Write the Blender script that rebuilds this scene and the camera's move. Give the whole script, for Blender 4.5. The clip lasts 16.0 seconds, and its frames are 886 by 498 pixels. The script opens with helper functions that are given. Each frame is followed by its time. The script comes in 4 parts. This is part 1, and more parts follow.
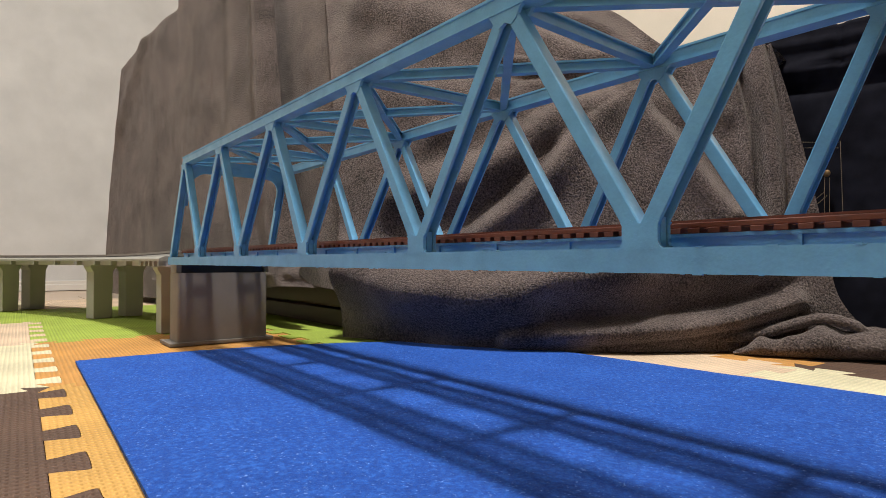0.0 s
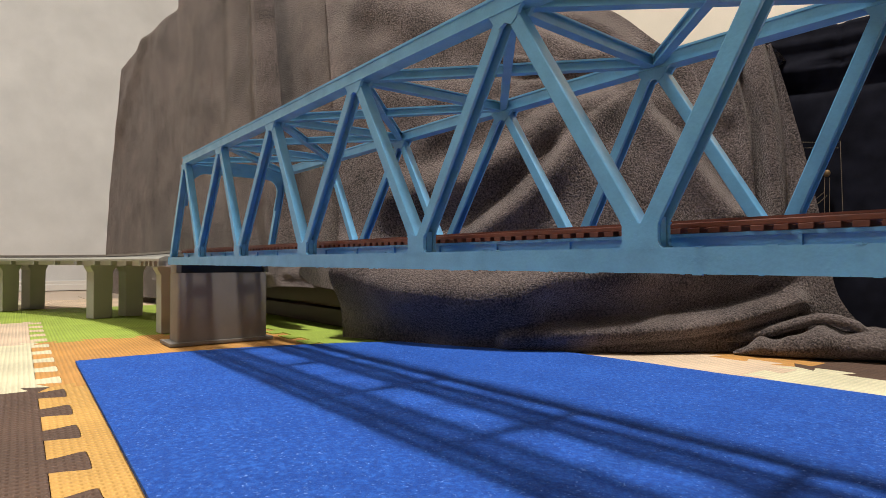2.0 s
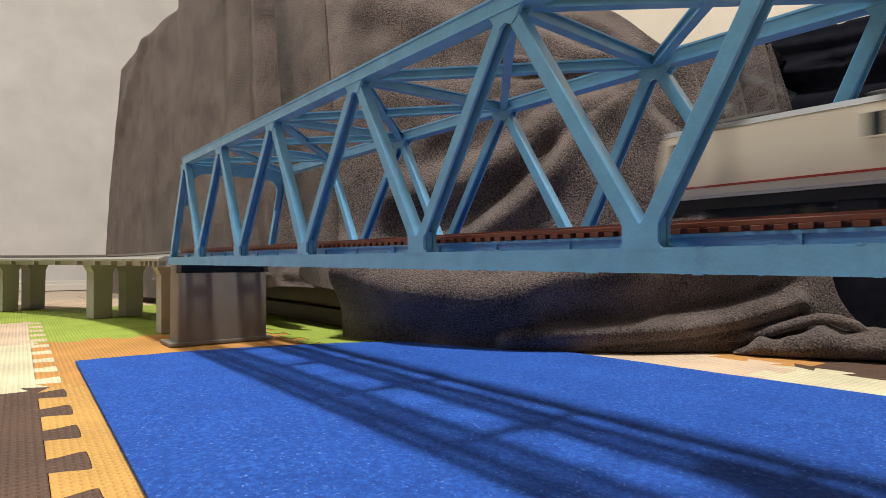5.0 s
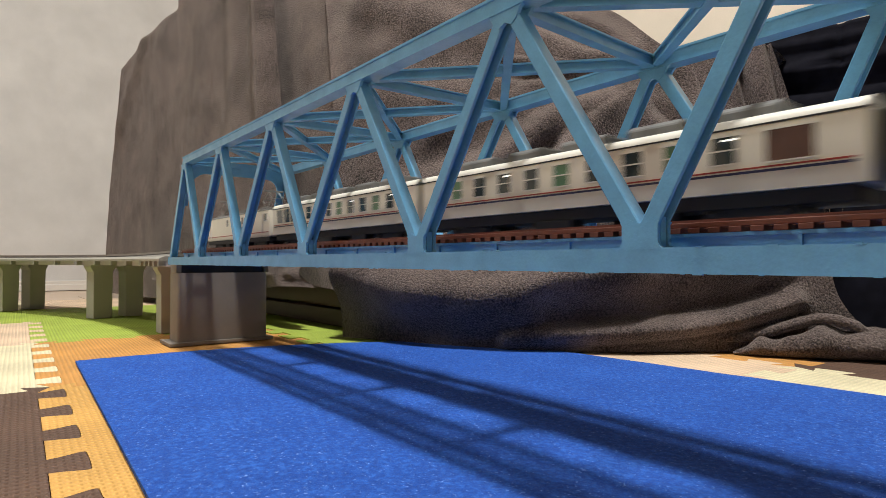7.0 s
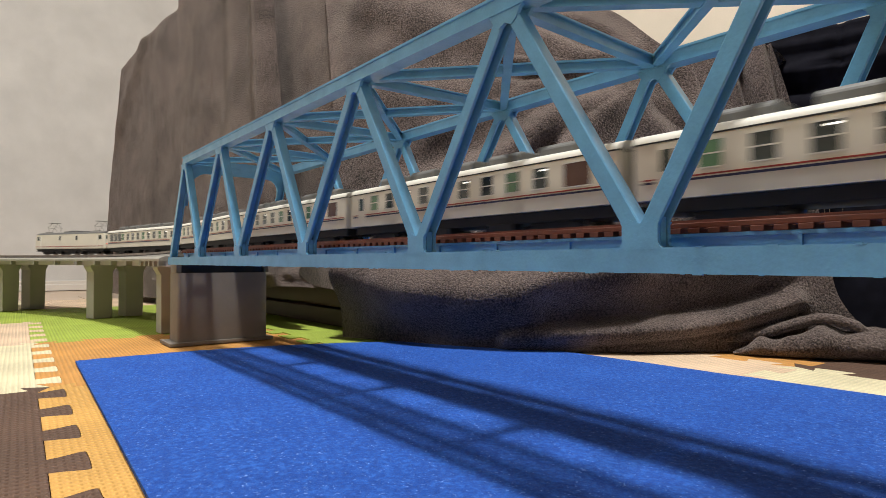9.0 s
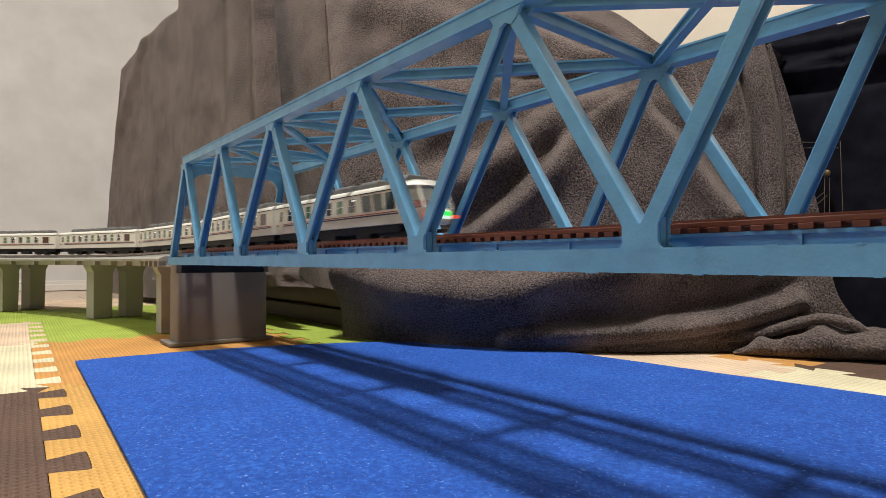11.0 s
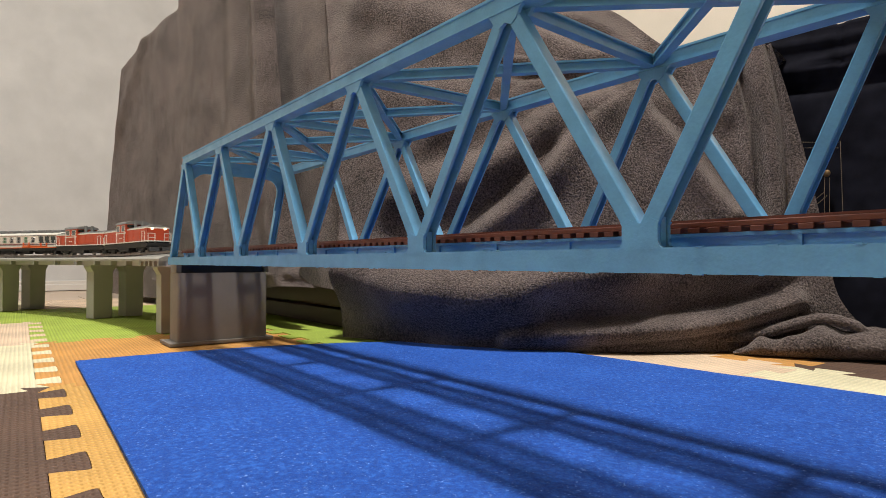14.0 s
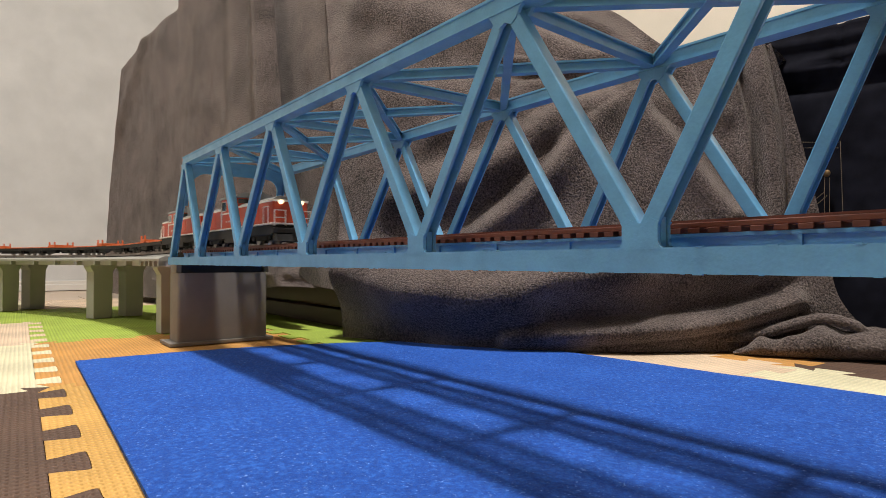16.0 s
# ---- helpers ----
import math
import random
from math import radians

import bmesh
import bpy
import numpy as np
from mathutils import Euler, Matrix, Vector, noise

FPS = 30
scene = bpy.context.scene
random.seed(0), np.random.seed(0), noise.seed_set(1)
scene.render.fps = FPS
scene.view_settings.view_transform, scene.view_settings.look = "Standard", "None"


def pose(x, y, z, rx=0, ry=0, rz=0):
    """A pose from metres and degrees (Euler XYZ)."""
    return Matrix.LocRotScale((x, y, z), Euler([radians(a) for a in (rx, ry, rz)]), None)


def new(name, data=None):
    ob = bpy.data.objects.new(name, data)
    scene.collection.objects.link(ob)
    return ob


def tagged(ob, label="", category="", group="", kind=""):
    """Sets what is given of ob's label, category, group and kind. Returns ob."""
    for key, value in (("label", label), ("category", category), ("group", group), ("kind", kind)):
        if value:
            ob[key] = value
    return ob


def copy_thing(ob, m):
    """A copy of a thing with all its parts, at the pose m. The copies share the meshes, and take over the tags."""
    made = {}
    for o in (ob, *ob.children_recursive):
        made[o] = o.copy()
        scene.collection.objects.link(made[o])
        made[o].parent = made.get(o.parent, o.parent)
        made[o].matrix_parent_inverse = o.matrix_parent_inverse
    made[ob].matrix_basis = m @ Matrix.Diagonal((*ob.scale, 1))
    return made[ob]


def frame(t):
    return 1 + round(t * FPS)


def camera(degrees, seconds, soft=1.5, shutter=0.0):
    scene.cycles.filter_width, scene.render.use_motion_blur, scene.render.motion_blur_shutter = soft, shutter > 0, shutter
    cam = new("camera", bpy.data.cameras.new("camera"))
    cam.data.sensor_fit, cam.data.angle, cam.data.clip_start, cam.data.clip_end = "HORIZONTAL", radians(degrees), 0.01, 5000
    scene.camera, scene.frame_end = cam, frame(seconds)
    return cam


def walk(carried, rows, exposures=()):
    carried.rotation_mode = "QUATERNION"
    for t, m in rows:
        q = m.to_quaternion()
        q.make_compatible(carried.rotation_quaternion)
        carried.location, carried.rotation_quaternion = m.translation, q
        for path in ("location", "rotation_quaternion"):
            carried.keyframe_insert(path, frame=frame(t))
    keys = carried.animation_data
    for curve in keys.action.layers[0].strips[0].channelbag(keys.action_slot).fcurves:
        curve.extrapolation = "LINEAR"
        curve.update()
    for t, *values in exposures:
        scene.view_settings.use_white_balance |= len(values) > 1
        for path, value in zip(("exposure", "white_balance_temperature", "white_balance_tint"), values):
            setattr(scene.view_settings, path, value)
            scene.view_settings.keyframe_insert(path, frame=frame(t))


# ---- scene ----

from math import sin, cos, pi, atan2, hypot

# ---- camera: a phone standing still on the play mats beside a model railway ----
cam = camera(74.65, 16.0, soft=0.75, shutter=0.5)
CAM = pose(0.7387, -0.1683, 0.0966, 91.30, -0.126, 51.53)
walk(cam, [(0.0, CAM), (16.0, CAM)], exposures=[(0.0, 0.0), (16.0, 0.0)])

# ---- light: the room's ceiling lamp and an unseen second lamp, in a closed room ----
world = bpy.data.worlds.new("room_air")
scene.world = world
world.use_nodes = True
world.node_tree.nodes["Background"].inputs[0].default_value = (0.9, 0.95, 1.0, 1)
world.node_tree.nodes["Background"].inputs[1].default_value = 0.004

ROOM_X0, ROOM_X1, ROOM_Y0, ROOM_Y1, ROOM_H = -1.83, 3.60, -4.20, 1.25, 2.40
LAMP = (0.50, -0.09, 2.30)


def lamp(name, spot, size, watts, colour):
    data = bpy.data.lights.new(name, "AREA")
    data.shape, data.size, data.energy, data.color = "DISK", size, watts, colour
    ob = new(name, data)
    ob.location = spot
    return ob


lamp("ceiling_lamp_light", LAMP, 0.26, 70, (1.0, 0.985, 0.945))
# second lamp, unseen, added to light the faces turned towards -y
LAMP_FILL = (-0.35, -1.75, 2.30)
lamp("ceiling_lamp_light", LAMP_FILL, 0.40, 26, (1.0, 0.985, 0.945))

# ---- materials ----


def material(name, colour, rough=0.6, metal=0.0, vary=0.12, scale=60.0, fine=900.0, bump=0.15, depth=0.0006, emit=None,
             strength=0.0, coat=0.0, random_tint=0.0):
    """A paint-like surface with variation at two scales and fine relief."""
    m = bpy.data.materials.new(name)
    m.use_nodes = True
    nt = m.node_tree
    b = nt.nodes["Principled BSDF"]
    tc = nt.nodes.new("ShaderNodeTexCoord")
    n1 = nt.nodes.new("ShaderNodeTexNoise")
    n1.inputs["Scale"].default_value = scale
    n1.inputs["Detail"].default_value = 4
    n2 = nt.nodes.new("ShaderNodeTexNoise")
    n2.inputs["Scale"].default_value = fine
    n2.inputs["Detail"].default_value = 3
    for n in (n1, n2):
        nt.links.new(tc.outputs["Object"], n.inputs["Vector"])
    mix = nt.nodes.new("ShaderNodeMath")
    mix.operation = "MULTIPLY_ADD"
    mix.inputs[1].default_value = 0.35
    nt.links.new(n2.outputs[0], mix.inputs[0])
    nt.links.new(n1.outputs[0], mix.inputs[2])
    ramp = nt.nodes.new("ShaderNodeValToRGB")
    ramp.color_ramp.elements[0].position, ramp.color_ramp.elements[1].position = 0.42, 0.92
    ramp.color_ramp.elements[0].color = (*[c * (1 - vary) for c in colour], 1)
    ramp.color_ramp.elements[1].color = (*[min(1, c * (1 + vary)) for c in colour], 1)
    nt.links.new(mix.outputs[0], ramp.inputs[0])
    last = ramp.outputs[0]
    if random_tint:
        info = nt.nodes.new("ShaderNodeObjectInfo")
        hsv = nt.nodes.new("ShaderNodeHueSaturation")
        mr = nt.nodes.new("ShaderNodeMapRange")
        mr.inputs["To Min"].default_value, mr.inputs["To Max"].default_value = 1 - random_tint, 1 + random_tint
        nt.links.new(info.outputs["Random"], mr.inputs["Value"])
        nt.links.new(mr.outputs[0], hsv.inputs["Value"])
        nt.links.new(last, hsv.inputs["Color"])
        last = hsv.outputs[0]
    nt.links.new(last, b.inputs["Base Color"])
    b.inputs["Roughness"].default_value = rough
    b.inputs["Metallic"].default_value = metal
    b.inputs["Coat Weight"].default_value = coat
    if bump:
        bp = nt.nodes.new("ShaderNodeBump")
        bp.inputs["Strength"].default_value, bp.inputs["Distance"].default_value = bump, depth
        nt.links.new(mix.outputs[0], bp.inputs["Height"])
        nt.links.new(bp.outputs[0], b.inputs["Normal"])
    if emit:
        b.inputs["Emission Color"].default_value = (*emit, 1)
        b.inputs["Emission Strength"].default_value = strength
    return m


def nodes_of(m):
    return m.node_tree, m.node_tree.nodes["Principled BSDF"]


BLUE = material("blue_bridge_paint", (0.132, 0.362, 0.585), 0.25, vary=0.12, scale=70, fine=900, bump=0.40, depth=0.0006)
TIE = material("red_brown_track_paint", (0.135, 0.034, 0.018), 0.55, vary=0.2, scale=200, fine=2500, bump=0.3, depth=0.0003)
PIER = material("grey_painted_pier", (0.205, 0.180, 0.155), 0.75, vary=0.10, scale=40, fine=900, bump=0.25, depth=0.0004)
BEARING_GAP = material("black_bearing_gap", (0.012, 0.012, 0.013), 0.6)
DECK = material("grey_viaduct_plastic", (0.29, 0.275, 0.235), 0.6, vary=0.06, scale=30, fine=900, bump=0.15, depth=0.0003)
COLUMN = material("grey_green_viaduct_column", (0.40, 0.37, 0.36), 0.55, vary=0.06, scale=30, fine=900, bump=0.15, depth=0.0003)
RAIL = material("nickel_rail", (0.35, 0.32, 0.29), 0.35, metal=0.9, vary=0.1)
BALLAST = material("grey_ballast", (0.26, 0.25, 0.23), 0.85, vary=0.4, scale=500, fine=1800, bump=0.9, depth=0.0008)
SLEEPER = material("dark_brown_sleeper", (0.07, 0.06, 0.052), 0.8, vary=0.2)
CREAM = material("cream_train_paint", (0.74, 0.70, 0.59), 0.38, vary=0.04, scale=60, fine=900, bump=0.05)
ROOFWHITE = material("white_roof_paint", (0.70, 0.675, 0.60), 0.45, vary=0.05, bump=0.05)
GREYUNIT = material("grey_roof_unit", (0.13, 0.13, 0.125), 0.6, vary=0.12)
STRIPE_RED = material("red_stripe", (0.32, 0.036, 0.028), 0.4)
STRIPE_NAVY = material("navy_stripe", (0.02, 0.022, 0.07), 0.4)
BLACK = material("black_underframe", (0.015, 0.014, 0.014), 0.65, vary=0.3)
DARKGLASS = material("dark_window_glass", (0.045, 0.056, 0.050), 0.07, vary=0.3, scale=25, bump=0, coat=0.5)
GREENGLASS = material("green_window_blind", (0.095, 0.200, 0.105), 0.12, vary=0.3, scale=25, bump=0, coat=0.5)
BROWNPANEL = material("brown_window_panel", (0.10, 0.045, 0.03), 0.25, vary=0.15, bump=0, coat=0.4)
STRIPGLOW = material("glowing_window_strip", (0.8, 0.8, 0.75), 0.4, emit=(1.0, 0.95, 0.85), strength=1.8)
RED = material("vermilion_engine_paint", (0.50, 0.065, 0.022), 0.4, vary=0.06, bump=0.05)
WHITELINE = material("white_trim_paint", (0.75, 0.72, 0.66), 0.45, vary=0.04, bump=0.0)
ENGINEROOF = material("grey_engine_roof", (0.17, 0.165, 0.155), 0.6, vary=0.12)
ORANGE = material("orange_wagon_fitting", (0.62, 0.12, 0.03), 0.45, vary=0.08, bump=0.05)
HEADLIGHT = material("headlight_glow", (1, 0.9, 0.7), 0.3, emit=(1.0, 0.80, 0.48), strength=1.8)
TAILLIGHT = material("tail_light_glow", (0.8, 0.1, 0.05), 0.3, emit=(1.0, 0.10, 0.03), strength=0.6)
GREENSIGN = material("green_lit_sign", (0.05, 0.5, 0.1), 0.3, emit=(0.03, 0.75, 0.10), strength=1.1)
WHITESIGN = material("white_lit_sign", (0.8, 0.85, 0.8), 0.3, emit=(0.8, 1.0, 0.85), strength=0.7)
METAL = material("steel_pantograph", (0.30, 0.30, 0.29), 0.4, metal=0.8, bump=0)
WOOD = material("brown_cabinet_wood", (0.055, 0.024, 0.015), 0.4, vary=0.25, scale=18, fine=300, bump=0.1)
BRASS = material("brass_rivet", (0.16, 0.10, 0.05), 0.6, metal=0.9, bump=0.1)
THREAD = material("tan_denim_thread", (0.16, 0.12, 0.075), 0.8, bump=0)
LAMPGLOW = material("ceiling_lamp_shade", (0.8, 0.8, 0.78), 0.5, emit=(1.0, 0.90, 0.77), strength=1.0)
BASEBOARD = material("white_baseboard", (0.66, 0.62, 0.57), 0.45, vary=0.04, scale=8, bump=0.05)


def clear_glass():
    m = bpy.data.materials.new("clear_glass")
    m.use_nodes = True
    nt, b = nodes_of(m)
    b.inputs["Base Color"].default_value = (0.75, 0.8, 0.78, 1)
    b.inputs["Roughness"].default_value = 0.03
    b.inputs["Transmission Weight"].default_value = 0.9
    b.inputs["IOR"].default_value = 1.1
    return m


GLASS = clear_glass()


def wallpaper():
    m = material("woven_wallpaper", (0.60, 0.588, 0.572), 0.85, vary=0.09, scale=9, fine=260, bump=0.5, depth=0.0015)
    return m


WALL = wallpaper()
# the same wallpaper, with the warm light on the north wall put into its colour
WALL_WARM_LIT = material("warm_lit_wallpaper", (0.72, 0.635, 0.52), 0.85, vary=0.06, scale=7, fine=260, bump=0.5, depth=0.0015)
CEILING = material("white_ceiling_paper", (0.66, 0.64, 0.60), 0.9, vary=0.04, scale=6, fine=200, bump=0.2)


def floorboards():
    m = material("light_wood_flooring", (0.60, 0.46, 0.34), 0.35, vary=0.10, scale=5, fine=120, bump=0.06)
    return m


FLOOR = floorboards()


def foam(name, colour):
    """EVA foam with the embossed woven cell pattern."""
    m = bpy.data.materials.new(name)
    m.use_nodes = True
    nt, b = nodes_of(m)
    tc = nt.nodes.new("ShaderNodeTexCoord")
    w1 = nt.nodes.new("ShaderNodeTexWave")
    w2 = nt.nodes.new("ShaderNodeTexWave")
    w1.bands_direction, w2.bands_direction = "X", "Y"
    for w, s in ((w1, 62.0), (w2, 85.0)):
        w.inputs["Scale"].default_value = s
        w.inputs["Distortion"].default_value = 0.5
        w.inputs["Detail"].default_value = 1
        nt.links.new(tc.outputs["Object"], w.inputs["Vector"])
    mul = nt.nodes.new("ShaderNodeMath")
    mul.operation = "MULTIPLY"
    nt.links.new(w1.outputs["Fac"], mul.inputs[0])
    nt.links.new(w2.outputs["Fac"], mul.inputs[1])
    noise_n = nt.nodes.new("ShaderNodeTexNoise")
    noise_n.inputs["Scale"].default_value = 14
    noise_n.inputs["Detail"].default_value = 5
    nt.links.new(tc.outputs["Object"], noise_n.inputs["Vector"])
    add = nt.nodes.new("ShaderNodeMath")
    add.operation = "MULTIPLY_ADD"
    add.inputs[1].default_value = 0.45
    nt.links.new(mul.outputs[0], add.inputs[0])
    nt.links.new(noise_n.outputs[0], add.inputs[2])
    ramp = nt.nodes.new("ShaderNodeValToRGB")
    ramp.color_ramp.elements[0].position, ramp.color_ramp.elements[1].position = 0.35, 0.95
    ramp.color_ramp.elements[0].color = (*[c * 0.72 for c in colour], 1)
    ramp.color_ramp.elements[1].color = (*[min(1, c * 1.18) for c in colour], 1)
    nt.links.new(add.outputs[0], ramp.inputs[0])
    nt.links.new(ramp.outputs[0], b.inputs["Base Color"])
    b.inputs["Roughness"].default_value = 0.7
    bp = nt.nodes.new("ShaderNodeBump")
    bp.inputs["Strength"].default_value, bp.inputs["Distance"].default_value = 0.9, 0.0014
    nt.links.new(mul.outputs[0], bp.inputs["Height"])
    nt.links.new(bp.outputs[0], b.inputs["Normal"])
    return m


FOAM = {"green": foam("green_foam", (0.37, 0.47, 0.065)), "orange": foam("orange_foam", (0.62, 0.30, 0.075)),
        "yellow": foam("amber_foam", (0.66, 0.36, 0.09)), "peach": foam("peach_foam", (0.74, 0.55, 0.38)),
        "cream": foam("cream_foam", (0.76, 0.68, 0.45)), "brown": foam("brown_foam", (0.105, 0.056, 0.035))}


def felt():
    """Blue needle-felt carpet with pale flecks."""
    m = bpy.data.materials.new("blue_felt")
    m.use_nodes = True
    nt, b = nodes_of(m)
    tc = nt.nodes.new("ShaderNodeTexCoord")
    n1 = nt.nodes.new("ShaderNodeTexNoise")
    n1.inputs["Scale"].default_value, n1.inputs["Detail"].default_value, n1.inputs["Roughness"].default_value = 300, 7, 0.78
    n2 = nt.nodes.new("ShaderNodeTexNoise")
    n2.inputs["Scale"].default_value, n2.inputs["Detail"].default_value = 22, 4
    for n in (n1, n2):
        nt.links.new(tc.outputs["Object"], n.inputs["Vector"])
    add = nt.nodes.new("ShaderNodeMath")
    add.operation = "MULTIPLY_ADD"
    add.inputs[1].default_value = 0.16
    nt.links.new(n2.outputs[0], add.inputs[0])
    nt.links.new(n1.outputs[0], add.inputs[2])
    ramp = nt.nodes.new("ShaderNodeValToRGB")
    els = ramp.color_ramp.elements
    els[0].position, els[0].color = 0.34, (0.007, 0.040, 0.225, 1)
    els[1].position, els[1].color = 0.80, (0.042, 0.180, 0.68, 1)
    e = els.new(0.58)
    e.color = (0.015, 0.083, 0.405, 1)
    nt.links.new(add.outputs[0], ramp.inputs[0])
    n3 = nt.nodes.new("ShaderNodeTexNoise")
    n3.inputs["Scale"].default_value, n3.inputs["Detail"].default_value = 560, 2
    nt.links.new(tc.outputs["Object"], n3.inputs["Vector"])
    both = nt.nodes.new("ShaderNodeMapRange")
    both.inputs["From Min"].default_value, both.inputs["From Max"].default_value = 0.645, 0.765
    nt.links.new(n3.outputs[0], both.inputs["Value"])
    mix = nt.nodes.new("ShaderNodeMix")
    mix.data_type = "RGBA"
    nt.links.new(both.outputs[0], mix.inputs[0])
    nt.links.new(ramp.outputs[0], mix.inputs[6])
    mix.inputs[7].default_value = (0.20, 0.35, 0.80, 1)
    nt.links.new(mix.outputs[2], b.inputs["Base Color"])
    b.inputs["Roughness"].default_value = 0.85
    b.inputs["Sheen Weight"].default_value = 0.05
    bp = nt.nodes.new("ShaderNodeBump")
    bp.inputs["Strength"].default_value, bp.inputs["Distance"].default_value = 0.9, 0.0016
    nt.links.new(n1.outputs[0], bp.inputs["Height"])
    nt.links.new(bp.outputs[0], b.inputs["Normal"])
    return m


FELT = felt()


def fleece():
    """Dark grey-brown plush with a short streaky pile."""
    m = bpy.data.materials.new("grey_brown_fleece")
    m.use_nodes = True
    nt, b = nodes_of(m)
    tc = nt.nodes.new("ShaderNodeTexCoord")
    n1 = nt.nodes.new("ShaderNodeTexNoise")
    n1.inputs["Scale"].default_value, n1.inputs["Detail"].default_value = 500, 6
    n2 = nt.nodes.new("ShaderNodeTexNoise")
    n2.inputs["Scale"].default_value, n2.inputs["Detail"].default_value = 16, 5
    for n in (n1, n2):
        nt.links.new(tc.outputs["Object"], n.inputs["Vector"])
    add = nt.nodes.new("ShaderNodeMath")
    add.operation = "MULTIPLY_ADD"
    add.inputs[1].default_value = 0.6
    nt.links.new(n2.outputs[0], add.inputs[0])
    nt.links.new(n1.outputs[0], add.inputs[2])
    ramp = nt.nodes.new("ShaderNodeValToRGB")
    els = ramp.color_ramp.elements
    els[0].position, els[0].color = 0.63, (0.031, 0.0242, 0.0224, 1)
    els[1].position, els[1].color = 0.98, (0.172, 0.134, 0.121, 1)
    nt.links.new(add.outputs[0], ramp.inputs[0])
    nt.links.new(ramp.outputs[0], b.inputs["Base Color"])
    b.inputs["Roughness"].default_value = 0.9
    b.inputs["Sheen Weight"].default_value = 0.42
    b.inputs["Sheen Roughness"].default_value = 0.4
    b.inputs["Sheen Tint"].default_value = (0.62, 0.55, 0.51, 1)
    bp = nt.nodes.new("ShaderNodeBump")
    bp.inputs["Strength"].default_value, bp.inputs["Distance"].default_value = 1.0, 0.0032
    nt.links.new(n1.outputs[0], bp.inputs["Height"])
    nt.links.new(bp.outputs[0], b.inputs["Normal"])
    return m


FLEECE = fleece()


def denim():
    m = material("dark_indigo_denim", (0.0075, 0.0075, 0.0115), 0.9, vary=0.5, scale=55, fine=1700, bump=0.4, depth=0.0006)
    return m


DENIM = denim()
nodes_of(DENIM)[1].inputs["Specular IOR Level"].default_value = 0.06
nodes_of(FLEECE)[1].inputs["Specular IOR Level"].default_value = 0.12
nodes_of(FELT)[1].inputs["Specular IOR Level"].default_value = 0.2

# ---- mesh helpers ----


def finish(name, bm, mat, smooth=False):
    bmesh.ops.recalc_face_normals(bm, faces=bm.faces)
    me = bpy.data.meshes.new(name)
    bm.to_mesh(me)
    bm.free()
    me.materials.append(mat)
    if smooth:
        me.shade_smooth()
        me.set_sharp_from_angle(angle=radians(35))
    return me


def part(name, bm, mat, parent, label="", smooth=False):
    ob = new(name, finish(name, bm, mat, smooth) if isinstance(bm, bmesh.types.BMesh) else bm)
    ob.parent = parent
    if label:
        tagged(ob, label)
    return ob


def thing(name, label, category, group="", kind="", at=None):
    ob = new(name)
    ob.empty_display_size = 0.02
    if at is not None:
        ob.matrix_basis = at
    return tagged(ob, label, category, group, kind)


def box(bm, x0, x1, y0, y1, z0, z1, bevel=0.0):
    vs = [bm.verts.new((x, y, z)) for x in (x0, x1) for y in (y0, y1) for z in (z0, z1)]
    fs = [bm.faces.new([vs[i] for i in f]) for f in ((0, 1, 3, 2), (4, 6, 7, 5), (0, 4, 5, 1), (2, 3, 7, 6), (0, 2, 6, 4), (1, 5, 7, 3))]
    if bevel:
        es = list({e for f in fs for e in f.edges})
        bmesh.ops.bevel(bm, geom=es, offset=bevel, segments=2, affect="EDGES", profile=0.5)
    return vs


def boxes(*rows, bevel=0.0):
    bm = bmesh.new()
    for r in rows:
        t = bmesh.new()
        box(t, *r, bevel=bevel)
        me = bpy.data.meshes.new("tmp")
        t.to_mesh(me)
        t.free()
        bm.from_mesh(me)
        bpy.data.meshes.remove(me)
    return bm


def prism(outline, axis, a, b, bm=None):
    """An outline of 2-d points swept from a to b along axis 'x', 'y' or 'z'."""
    bm = bm or bmesh.new()

    def spot(p, d):
        return {"x": (d, p[0], p[1]), "y": (p[0], d, p[1]), "z": (p[0], p[1], d)}[axis]
    lo = [bm.verts.new(spot(p, a)) for p in outline]
    hi = [bm.verts.new(spot(p, b)) for p in outline]
    bm.faces.new(lo)
    bm.faces.new(hi[::-1])
    n = len(outline)
    for i in range(n):
        bm.faces.new((lo[i], lo[(i + 1) % n], hi[(i + 1) % n], hi[i]))
    return bm


def tube(bm, p, q, r, n=8):
    """A round bar from p to q."""
    p, q = Vector(p), Vector(q)
    m = Matrix.Translation((p + q) / 2) @ (q - p).to_track_quat("Z", "Y").to_matrix().to_4x4()
    bmesh.ops.create_cone(bm, cap_ends=True, segments=n, radius1=r, radius2=r, depth=(q - p).length, matrix=m)
    return bm


